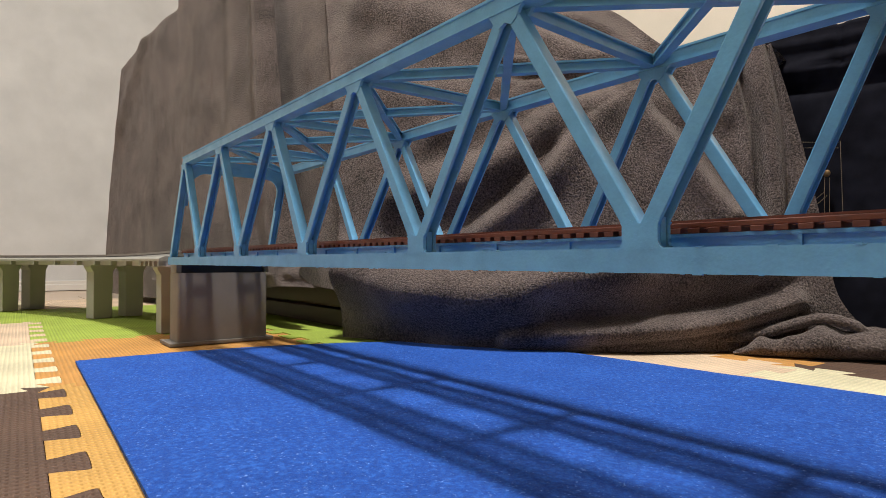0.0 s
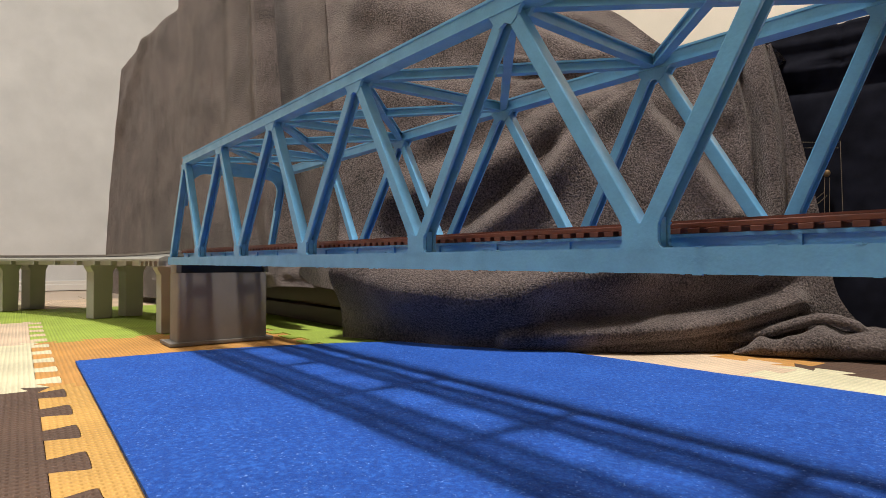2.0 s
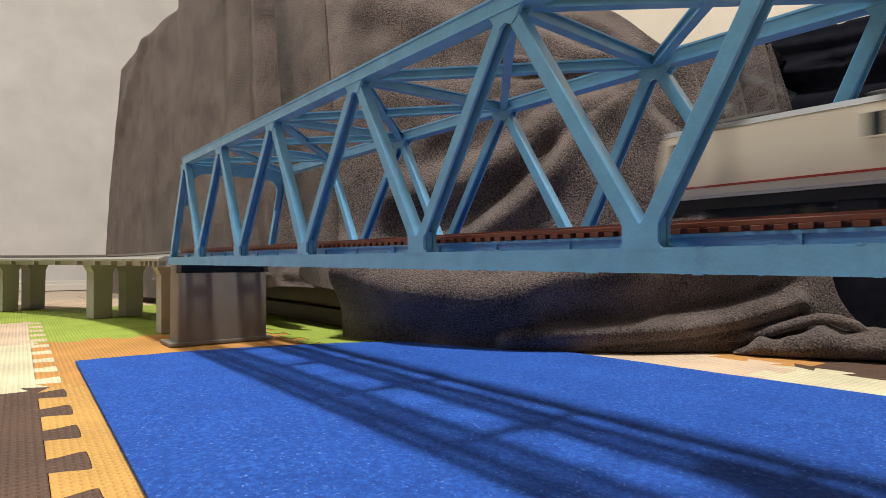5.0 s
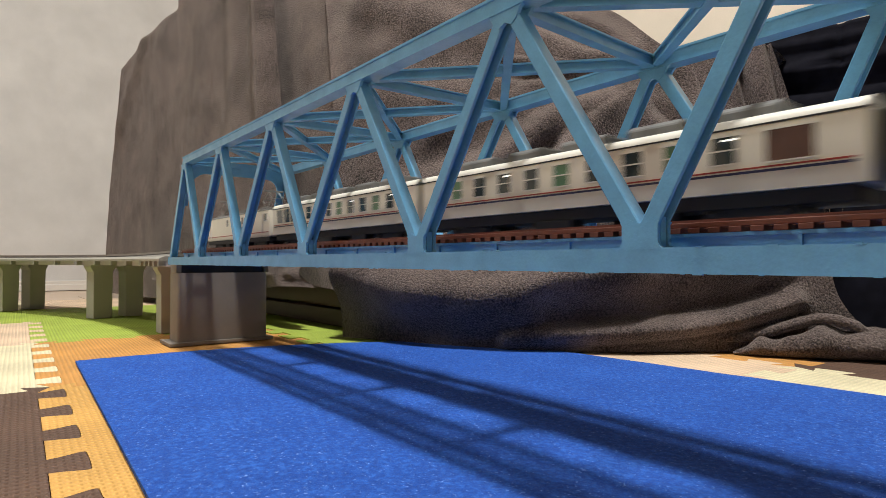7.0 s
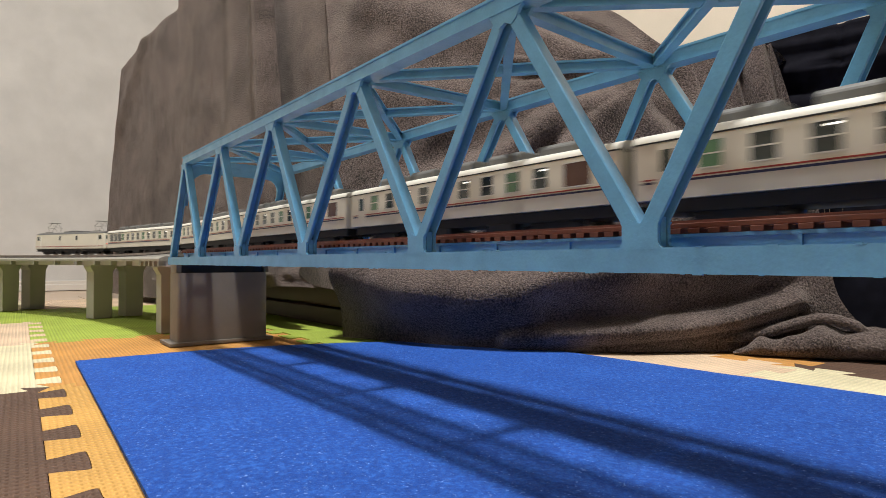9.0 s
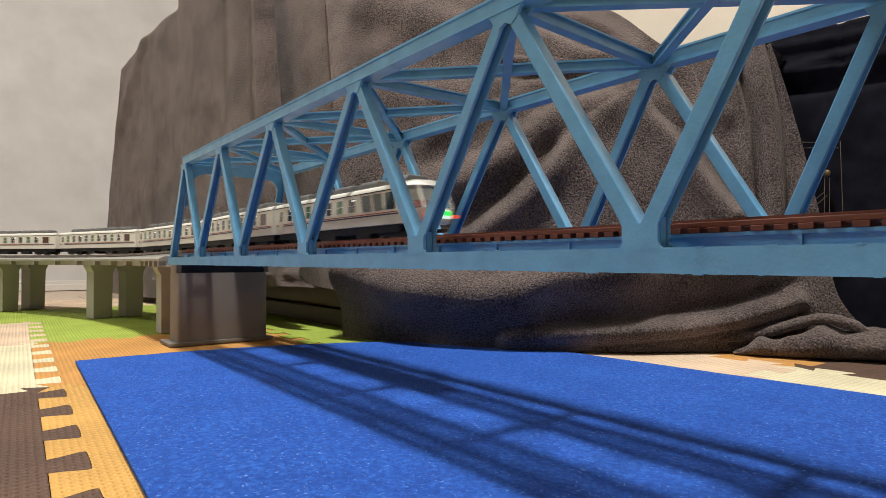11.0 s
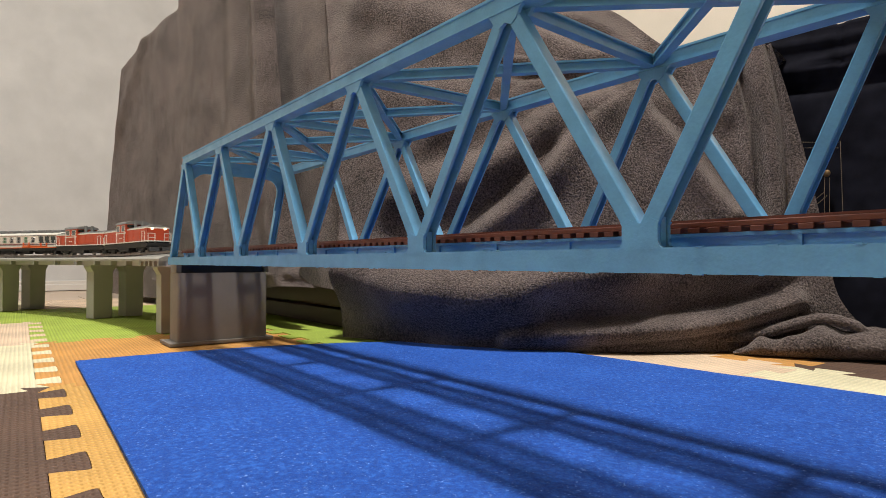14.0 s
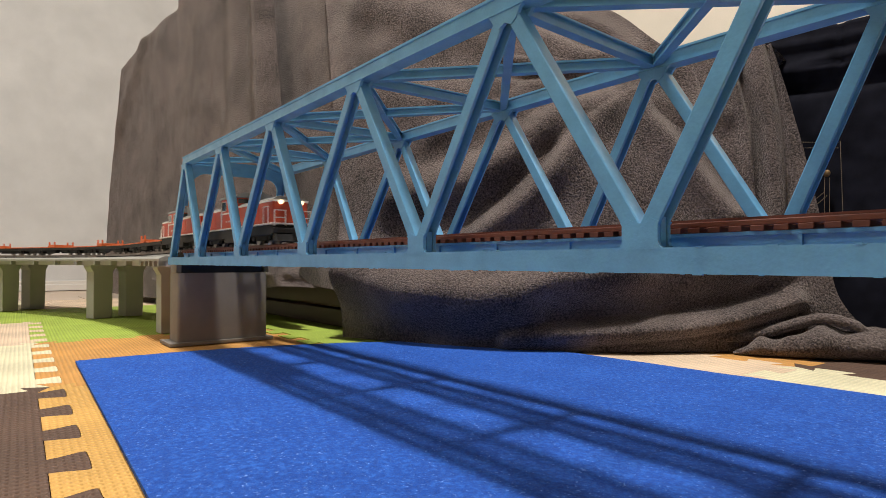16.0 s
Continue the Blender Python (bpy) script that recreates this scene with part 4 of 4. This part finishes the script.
    for s in (-1, 1):
        for x in (cab_x - 0.0110, cab_x + 0.0110):
            window(t, x - 0.0062, x + 0.0062, 0.0300, 0.0378, s * 0.0172, DARKGLASS, False)
        yy = sorted((s * 0.0170, s * 0.0176))
        part("white_band", boxes((cab_x - 0.0207, cab_x + 0.0207, *yy, 0.0262, 0.0276)), WHITELINE, t)
        for x in (cab_x - 0.0170, cab_x + 0.0170):
            part("grab_rail", boxes((x - 0.0005, x + 0.0005, *sorted((s * 0.0174, s * 0.0182)), 0.0135, 0.0290)), WHITELINE, t, "white grab rail")
        for x in (cab_x - 0.0035, cab_x + 0.0035):
            part("number_bars", boxes((x - 0.0015, x + 0.0015, *yy, 0.0185, 0.0200)), WHITELINE, t)
    for e in (-1, 1):
        for y in (-0.0100, 0.0100):
            part("cab_window", boxes((*sorted((cab_x + e * 0.0200, cab_x + e * 0.0208)), y - 0.0048, y + 0.0048, 0.0352, 0.0392)), DARKGLASS, t)
    for y in (-0.005, 0.005):
        st = bmesh.new()
        tube(st, (cab_x + 0.0265, y, 0.034), (cab_x + 0.0265, y, 0.0462), 0.0022, 12)
        part("exhaust_stack", st, ENGINEROOF, t, "grey exhaust stack")
    return lift_body(t, 0.0038)


WL = 0.1780


def flat_wagon(markers):
    """An empty container wagon: black frame, orange deck pads and marker stakes."""
    t = thing("container_wagon", "empty black model container wagon with orange deck fittings", "model wagon", group="freight train")
    h = WL / 2
    fr = boxes((-h, h, -0.0165, -0.0135, 0.0085, 0.0130), (-h, h, 0.0135, 0.0165, 0.0085, 0.0130), (-h, h, -0.0030, 0.0030, 0.0060, 0.0118), bevel=0.0003)
    for i in range(9):
        x = -h + 0.004 + i * (WL - 0.008) / 8
        box(fr, x - 0.0030, x + 0.0030, -0.0135, 0.0135, 0.0095, 0.0122)
    part("frame", fr, BLACK, t, "black skeletal frame")
    part("equipment_box", boxes((-0.018, 0.008, -0.0120, -0.0040, 0.0035, 0.0090), (-0.005, 0.020, 0.0050, 0.0130, 0.0035, 0.0090), bevel=0.0006), BLACK, t)
    for x, half in ((-h + 0.020, 0.0150), (h - 0.026, 0.0200), (-0.026, 0.0090), (0.030, 0.0080)):
        part("deck_pad", boxes((x - half, x + half, -0.0172, 0.0172, 0.0128, 0.0146), bevel=0.0004), ORANGE, t, "orange container pad")
    for x in markers:
        part("stake", boxes((x - 0.0095, x - 0.0075, -0.0165, -0.0145, 0.0140, 0.0235), (x + 0.0075, x + 0.0095, -0.0165, -0.0145, 0.0140, 0.0235),
                            (x - 0.0095, x + 0.0095, -0.0170, 0.0170, 0.0140, 0.0180), (x - 0.0095, x - 0.0075, 0.0145, 0.0165, 0.0140, 0.0235), (x + 0.0075, x + 0.0095, 0.0145, 0.0165, 0.0140, 0.0235), bevel=0.0003), ORANGE, t, "orange end stake")
    for e in (-1, 1):
        bogie(t, e * (h - 0.030), 0.0048, 0.0100)
        part("coupler", boxes((*sorted((e * (h - 0.002), e * (h + 0.005))), -0.0014, 0.0014, 0.0060, 0.0085)), BLACK, t)
    return t


# ---- fabrics behind the railway ----


def lerp_columns(cols, u):
    k = u * (len(cols) - 1)
    i = min(int(k), len(cols) - 2)
    f = k - i
    out = []
    for c in range(2):
        p0 = Vector(cols[max(i - 1, 0)][c])
        p1, p2 = Vector(cols[i][c]), Vector(cols[i + 1][c])
        p3 = Vector(cols[min(i + 2, len(cols) - 1)][c])
        out.append(0.5 * ((2 * p1) + (p2 - p0) * f + (2 * p0 - 5 * p1 + 4 * p2 - p3) * f * f + (3 * p1 - p0 - 3 * p2 + p3) * f ** 3))
    return out


def crease_height(pts, creases):
    """How far a cloth stands out at each of its points by crests and hollows, each a line of (x, z), a width and a height in metres."""
    up, down = np.zeros(len(pts)), np.zeros(len(pts))
    ax, az = pts[:, 0] * 1.3, pts[:, 2]
    for line, width, height in creases:
        near = np.full(len(pts), 9.0)
        for (x0, z0), (x1, z1) in zip(line, line[1:]):
            dx, dz = (x1 - x0) * 1.3, z1 - z0
            f = np.clip(((ax - x0 * 1.3) * dx + (az - z0) * dz) / (dx * dx + dz * dz), 0, 1)
            near = np.minimum(near, np.hypot(ax - x0 * 1.3 - f * dx, az - z0 - f * dz))
        g = height * np.exp(-(near / width) ** 2)
        up, down = np.maximum(up, g), np.minimum(down, g)
    return up + down


def drape(bm, cols, nu, nv, swell, folds, seed, creases=(), domes=(), flare=0.0):
    """A hanging cloth between foot and top lines, with fold ridges given as (u0, v0, u1, v1, width, height), and creases and domes in metres."""
    pts = []
    for i in range(nu + 1):
        u = i / nu
        foot, top = lerp_columns(cols, u)
        row = []
        for j in range(nv + 1):
            v = j / nv
            w = v ** swell
            row.append(Vector((foot.x + (top.x - foot.x) * w, foot.y + (top.y - foot.y) * w, foot.z + (top.z - foot.z) * v)))
        pts.append(row)
    flat = np.array([p[:] for row in pts for p in row])
    relief = crease_height(flat, creases) + sum(crease_height(flat, [d]) for d in domes)
    out = []
    for i in range(nu + 1):
        row = []
        for j in range(nv + 1):
            u, v = i / nu, j / nv
            a = pts[min(i + 1, nu)][j] - pts[max(i - 1, 0)][j]
            c = pts[i][min(j + 1, nv)] - pts[i][max(j - 1, 0)]
            n = a.cross(c).normalized()
            if n.y > 0:
                n = -n
            up, down = 0.0, 0.0
            for u0, v0, u1, v1, width, height in folds:
                dx, dy = u1 - u0, v1 - v0
                f = max(0.0, min(1.0, ((u - u0) * dx + (v - v0) * dy) / (dx * dx + dy * dy)))
                r = hypot(u - u0 - f * dx, v - v0 - f * dy) / width
                g = height * math.exp(-r * r)
                up, down = max(up, g), min(down, g)
            p = pts[i][j]
            d = up + down + relief[i * (nv + 1) + j] + 0.0032 * noise.noise((p.x * 6 + seed, p.y * 6, p.z * 5)) + 0.0014 * noise.noise((p.x * 34, p.y * 34 + seed, p.z * 30))
            row.append(p + n * d + Vector((1.0, 0.15, 0.0)) * flare * u ** 14 * math.exp(-(v / 0.11) ** 2))
        out.append(row)
    vs = [[bm.verts.new(p) for p in row] for row in out]
    for i in range(nu):
        for j in range(nv):
            bm.faces.new((vs[i][j], vs[i + 1][j], vs[i + 1][j + 1], vs[i][j + 1]))
    return vs


def blanket():
    bm = bmesh.new()
    # the flat hanging part and its higher continuation
    left = [((-1.275, 0.120, 0.004), (-1.11, 0.135, 0.64)), ((-0.95, 0.130, 0.010), (-0.85, 0.140, 0.645)), ((-0.70, 0.140, 0.015), (-0.66, 0.150, 0.645)), ((-0.585, 0.150, 0.020), (-0.575, 0.160, 0.648))]
    a = drape(bm, left, 60, 90, 1.2, [(0.55, 0.0, 0.62, 0.9, 0.10, 0.008), (0.1, 0.75, 0.35, 1.0, 0.06, 0.010)], 3.1)
    mid = [((-0.587, 0.149, 0.020), (-0.577, 0.155, 1.0)), ((-0.40, 0.162, 0.034), (-0.40, 0.168, 1.0)), ((-0.20, 0.172, 0.052), (-0.28, 0.176, 1.0)), ((0.002, 0.186, 0.062), (-0.230, 0.184, 1.0))]
    b = drape(bm, mid, 110, 190, 0.55, [(0.30, 0.0, 0.26, 1.0, 0.10, 0.008), (0.62, 0.0, 0.60, 0.8, 0.09, 0.010), (0.88, 0.0, 0.88, 1.0, 0.08, 0.016), (1.0, 0.0, 1.0, 1.0, 0.03, -0.010), (0.0, 0.020, 1.0, 0.020, 0.014, 0.016)], 7.7)
    fill = [((-0.20, 0.212, 0.066), (-0.42, 0.212, 1.0)), ((-0.05, 0.214, 0.062), (-0.20, 0.232, 1.0)), ((0.11, 0.222, 0.050), (0.02, 0.330, 1.0))]
    drape(bm, fill, 60, 120, 1.0, [(0.2, 0.0, 0.3, 1.0, 0.08, 0.008)], 9.1)
    # the swelling part over the seat
    right = [((0.085, 0.190, 0.002), (-0.300, 0.300, 1.0)), ((0.17, 0.225, 0.002), (-0.110, 0.330, 0.90)), ((0.26, 0.270, 0.002), (0.02, 0.425, 0.66)), ((0.357, 0.345, 0.002), (0.20, 0.455, 0.488)),
             ((0.42, 0.425, 0.002), (0.29, 0.480, 0.422)), ((0.475, 0.500, 0.003), (0.37, 0.492, 0.352)), ((0.515, 0.552, 0.004), (0.455, 0.537, 0.350))]
    seat_creases = [([(0.031, 0.467), (0.10, 0.422), (0.133, 0.409), (0.165, 0.397)], 0.030, 0.011), ([(0.182, 0.410), (0.225, 0.389), (0.261, 0.363), (0.291, 0.348)], 0.020, 0.014),
                    ([(0.06, 0.425), (0.094, 0.400), (0.133, 0.376), (0.168, 0.370)], 0.026, -0.007), ([(0.19, 0.358), (0.237, 0.350), (0.288, 0.343)], 0.010, 0.010),
                    ([(0.19, 0.340), (0.237, 0.334), (0.295, 0.330)], 0.010, -0.010), ([(0.238, 0.417), (0.277, 0.398), (0.319, 0.360)], 0.016, 0.010),
                    ([(0.206, 0.426), (0.252, 0.392), (0.279, 0.372)], 0.012, -0.008), ([(0.09, 0.31), (0.15, 0.30), (0.20, 0.32)], 0.030, 0.010)]
    knee_creases = [([(0.173, 0.262), (0.199, 0.271), (0.220, 0.288), (0.240, 0.313)], 0.024, 0.009), ([(0.165, 0.225), (0.188, 0.235), (0.215, 0.247), (0.233, 0.269), (0.255, 0.292)], 0.022, -0.007),
                    ([(0.142, 0.174), (0.186, 0.179), (0.217, 0.188), (0.243, 0.209), (0.259, 0.236), (0.284, 0.266), (0.322, 0.286)], 0.026, 0.017),
                    ([(0.16, 0.146), (0.18, 0.147), (0.224, 0.150), (0.252, 0.168), (0.272, 0.193), (0.283, 0.218)], 0.022, -0.013),
                    ([(0.248, 0.128), (0.278, 0.160), (0.294, 0.196), (0.306, 0.236), (0.325, 0.284)], 0.020, 0.018),
                    ([(0.333, 0.288), (0.347, 0.264), (0.374, 0.227), (0.404, 0.187), (0.431, 0.147)], 0.016, 0.018), ([(0.361, 0.262), (0.388, 0.229), (0.410, 0.196), (0.430, 0.170)], 0.018, -0.009),
                    ([(0.339, 0.284), (0.378, 0.273), (0.417, 0.267)], 0.018, 0.008)]
    hem_creases = [([(0.382, 0.345), (0.396, 0.297)], 0.003, -0.004), ([(0.421, 0.345), (0.421, 0.317), (0.436, 0.249), (0.449, 0.140)], 0.009, 0.014), ([(0.430, 0.345), (0.430, 0.317), (0.444, 0.249), (0.456, 0.140)], 0.006, -0.018),
                   ([(0.441, 0.345), (0.453, 0.267), (0.464, 0.169), (0.466, 0.10)], 0.011, 0.012), ([(0.452, 0.350), (0.467, 0.266), (0.476, 0.182), (0.478, 0.10)], 0.004, -0.009)]
    foot_creases = [([(0.085, 0.085), (0.108, 0.080), (0.155, 0.066), (0.212, 0.058), (0.258, 0.052), (0.289, 0.056), (0.317, 0.068), (0.36, 0.080)], 0.030, 0.030),
                    ([(0.283, 0.013), (0.330, 0.020), (0.373, 0.023), (0.409, 0.027), (0.445, 0.038), (0.480, 0.055)], 0.013, 0.018),
                    ([(0.319, 0.043), (0.355, 0.046), (0.385, 0.049), (0.415, 0.047), (0.440, 0.056), (0.462, 0.070)], 0.015, -0.016),
                    ([(0.353, 0.007), (0.410, 0.015), (0.453, 0.027), (0.485, 0.042)], 0.0022, -0.004), ([(0.36, 0.105), (0.42, 0.095), (0.47, 0.100)], 0.02, 0.010)]
    domes = [([(0.275, 0.19), (0.335, 0.21)], 0.085, 0.022), ([(0.20, 0.07), (0.30, 0.06)], 0.050, 0.012)]
    creases = seat_creases + knee_creases + hem_creases + foot_creases
    c = drape(bm, right, 300, 250, 1.5, (), 1.3, creases, domes, 0.034)
    # over the top and back
    for vs, reach in ((a, 0.45), (b, 0.45), (c, 0.40)):
        back = [bm.verts.new(r[-1].co + Vector((0.0, reach, -0.015 if vs is not c else -0.10))) for r in vs]
        drop = [bm.verts.new((v.co.x, v.co.y + 0.02, 0.02)) for v in back]
        for i in range(len(vs) - 1):
            bm.faces.new((vs[i][-1], vs[i + 1][-1], back[i + 1], back[i]))
            bm.faces.new((back[i], back[i + 1], drop[i + 1], drop[i]))
    # the left end closes round the corner
    side = [bm.verts.new((v.co.x + 0.01, v.co.y + 0.42, v.co.z)) for v in a[0]]
    for j in range(len(side) - 1):
        bm.faces.new((a[0][j], a[0][j + 1], side[j + 1], side[j]))
    ob = new("blanket", finish("blanket", bm, FLEECE, False))
    ob.data.shade_smooth()
    tagged(ob, "dark grey-brown fleece blanket draped in folds over furniture", "blanket")
    return ob


blanket()


def hem_roll():
    """The blanket's loose end, rolled on the mats."""
    bm = bmesh.new()
    path_pts = [(0.450, 0.450), (0.474, 0.464), (0.50, 0.481), (0.525, 0.501), (0.555, 0.522), (0.60, 0.540), (0.66, 0.560), (0.74, 0.600)]
    n, rings = 20, []
    fine = []
    for i in range(57):
        k = i / 8
        a = min(int(k), 6)
        f = k - a
        fine.append((path_pts[a][0] + (path_pts[a + 1][0] - path_pts[a][0]) * f, path_pts[a][1] + (path_pts[a + 1][1] - path_pts[a][1]) * f))
    for i, (x, y) in enumerate(fine):
        r = 0.0015 + 0.0143 * min(1.0, i / 22) ** 0.7 + 0.003 * noise.noise((i * 0.21, 0, 4))
        ring = []
        for j in range(n):
            a = 2 * pi * j / n
            rr = r * (1 + 0.16 * noise.noise((i * 0.17, cos(a) * 1.5, sin(a) * 1.5)))
            ring.append(bm.verts.new((x + 0.8 * rr * cos(a) * -0.6, y + rr * 1.5 * cos(a), 0.001 + rr * 0.95 + rr * 0.95 * sin(a))))
        rings.append(ring)
    for p, q in zip(rings, rings[1:]):
        for j in range(n):
            bm.faces.new((p[j], p[(j + 1) % n], q[(j + 1) % n], q[j]))
    bm.faces.new(rings[0])
    bm.faces.new(rings[-1])
    # the hem's edge rises in a loop over the roll
    bend = [(0.385, 0.402, 0.010), (0.425, 0.445, 0.014), (0.462, 0.478, 0.021), (0.492, 0.496, 0.033), (0.516, 0.500, 0.040), (0.538, 0.506, 0.036), (0.551, 0.514, 0.024), (0.556, 0.522, 0.010)]
    rings = []
    for i in range(57):
        k = min(int(i / 8), 6)
        f = i / 8 - k
        q0, q1, q2, q3 = (Vector(bend[min(max(k + o, 0), 7)]) for o in (-1, 0, 1, 2))
        c = 0.5 * (2 * q1 + (q2 - q0) * f + (2 * q0 - 5 * q1 + 4 * q2 - q3) * f * f + (3 * q1 - q0 - 3 * q2 + q3) * f ** 3)
        d = ((q2 - q1) if f else (q2 - q0)).normalized()
        side = Vector((0.55, -0.83, 0.1))
        side = (side - d * side.dot(d)).normalized()
        lift = d.cross(side)
        r = 0.0058 * min(1.0, 0.45 + i / 20) * (1 + 0.12 * noise.noise((i * 0.3, 2, 7)))
        rings.append([bm.verts.new(c + side * (r * 1.5 * cos(2 * pi * j / 14)) + lift * (r * sin(2 * pi * j / 14) * (1 + 0.15 * noise.noise((i * 0.4, j, 1))))) for j in range(14)])
    for p, q in zip(rings, rings[1:]):
        for j in range(14):
            bm.faces.new((p[j], p[(j + 1) % 14], q[(j + 1) % 14], q[j]))
    bm.faces.new(rings[0])
    bm.faces.new(rings[-1])
    ob = new("blanket", finish("blanket", bm, FLEECE))
    ob.data.shade_smooth()
    return tagged(ob, "rolled hem of a dark grey fleece blanket on the mats", "blanket")


hem_roll()


def skirt():
    """Dark denim garment hung over a storage box: waistband, front, pocket stitching and rivet."""
    t = thing("denim_garment", "dark indigo denim garment with tan stitching draped upright", "garment")
    bm = bmesh.new()
    cols = [((0.400, 0.578, 0.0), (0.360, 0.584, 0.390)), ((0.53, 0.574, 0.0), (0.51, 0.582, 0.367)), ((0.68, 0.572, 0.0), (0.67, 0.580, 0.364)), ((0.90, 0.580, 0.0), (0.88, 0.586, 0.352))]
    vs = drape(bm, cols, 110, 90, 1.0, [(0.0, 0.80, 1.0, 0.82, 0.02, -0.007), (0.0, 0.86, 1.0, 0.87, 0.012, 0.006), (0.33, 0.80, 0.33, 1.0, 0.012, -0.006),
                                        (0.0, 0.95, 1.0, 0.955, 0.015, 0.004), (0.10, 0.85, 0.33, 0.90, 0.014, 0.005), (0.33, 0.9, 0.6, 0.84, 0.016, 0.006)], 5.5)
    back = [bm.verts.new(r[-1].co + Vector((0, 0.25, -0.01))) for r in vs]
    drop = [bm.verts.new((v.co.x, v.co.y, 0.0)) for v in back]
    for i in range(len(vs) - 1):
        bm.faces.new((vs[i][-1], vs[i + 1][-1], back[i + 1], back[i]))
        bm.faces.new((back[i], back[i + 1], drop[i + 1], drop[i]))
    body = part("cloth", bm, DENIM, t)
    body.data.shade_smooth()
    y = 0.566
    st = bmesh.new()

    def stitch(p, q, n):
        for i in range(n):
            a, b = (i + 0.15) / n, (i + 0.85) / n
            tube(st, (p[0] + (q[0] - p[0]) * a, y, p[1] + (q[1] - p[1]) * a), (p[0] + (q[0] - p[0]) * b, y, p[1] + (q[1] - p[1]) * b), 0.0004, 5)
    stitch((0.4671, 0.2363), (0.5117, 0.2291), 20)
    stitch((0.4670, 0.2297), (0.5116, 0.2229), 20)
    stitch((0.4977, 0.1922), (0.4972, 0.1480), 20)
    stitch((0.5026, 0.1916), (0.5021, 0.1477), 20)
    stitch((0.4975, 0.1758), (0.4751, 0.1571), 14)
    stitch((0.5002, 0.1717), (0.4820, 0.1554), 12)
    stitch((0.5133, 0.2301), (0.5150, 0.1433), 40)
    part("stitching", st, THREAD, t, "tan double stitching")
    rv = bmesh.new()
    bmesh.ops.create_uvsphere(rv, u_segments=14, v_segments=8, radius=0.0040, matrix=Matrix.Translation((0.4999, y - 0.0005, 0.1963)) @ Matrix.Diagonal((1, 0.45, 1, 1)))
    part("rivet", rv, BRASS, t, "brass rivet", True)
    return t


skirt()


def cabinet():
    """The wooden drawer unit under the blanket; its lower front shows below the hem."""
    t = thing("drawer_cabinet", "brown wooden drawer cabinet mostly hidden by a blanket", "cabinet")
    part("carcass", boxes((-0.56, 0.04, 0.261, 0.58, 0.0, 0.62), bevel=0.003), WOOD, t)
    part("drawer_front", boxes((-0.55, 0.14, 0.244, 0.262, 0.030, 0.078), bevel=0.003), WOOD, t)
    part("plinth", boxes((-0.55, 0.14, 0.249, 0.262, 0.0, 0.027), bevel=0.002), WOOD, t)
    return t


cabinet()

# ---- trains on their tracks ----
TRAIN_UP = [electric_engine()]
lead = coach("lead")
mid = coach("mid")
TRAIN_UP += [lead, mid] + [copy_thing(mid, Matrix()) for _ in range(3)] + [coach("tail")]
d1, d2 = diesel_engine(True, 0.0920, -0.010), diesel_engine(False, 0.0840, -0.024)
w1 = flat_wagon((0.004,))
w2 = flat_wagon((-0.004,))
TRAIN_DOWN = [d1, d2, w1, w2, copy_thing(w1, Matrix()), copy_thing(w2, Matrix()), copy_thing(w1, Matrix()), copy_thing(w2, Matrix())]


def ride(s, half, track, ahead):
    """The pose of a vehicle whose middle is at s, set on the track by its two bogies; ahead is 1 towards +s, -1 against it."""
    off = TRACKS[track] - YMID
    xa, ya_, _ = along(s + half, off)
    xb, yb_, _ = along(s - half, off)
    za, zb = RAILTOP - fall(s + half), RAILTOP - fall(s - half)
    tilt = -math.degrees(atan2(za - zb, 2 * half)) * ahead
    return pose((xa + xb) / 2, (ya_ + yb_) / 2, (za + zb) / 2, 0, tilt, math.degrees(atan2(ya_ - yb_, xa - xb)) + (0 if ahead > 0 else 180))


# nose of each train along the oval, second by second (the outer and the inner track)
UP_NOSE = [(0.0, 2.240), (6.5, 0.0945), (7.0, -0.0755), (8.0, -0.384), (9.0, -0.7030), (9.5, -0.870), (11.5, -1.560), (12.5, -1.901), (14.5, -2.569), (16.0, -3.064)]
DOWN_NOSE = [(0.0, -3.450), (12.0, -0.6272), (13.0, -0.3881), (14.0, -0.1617), (15.0, 0.0595), (16.0, 0.296)]


def at_time(table, t):
    for (t0, s0), (t1, s1) in zip(table, table[1:]):
        if t <= t1:
            return s0 + (s1 - s0) * (t - t0) / (t1 - t0)
    return table[-1][1]


def motions():
    times = [0.5 * k for k in range(33)]
    back = 0.0
    for k, v in enumerate(TRAIN_UP):
        length = 0.226 if k == 0 else 0.264
        c = back + length / 2
        back += length
        walk(v, [(t, ride(at_time(UP_NOSE, t) + c, length / 2 - 0.045, 1, -1)) for t in times])
    back = 0.0
    for k, v in enumerate(TRAIN_DOWN):
        length = (0.195, 0.180)[k] if k < 2 else 0.186
        c = back + length / 2
        back += length
        walk(v, [(t, ride(at_time(DOWN_NOSE, t) - c, length / 2 - 0.032, 0, 1)) for t in times])


motions()
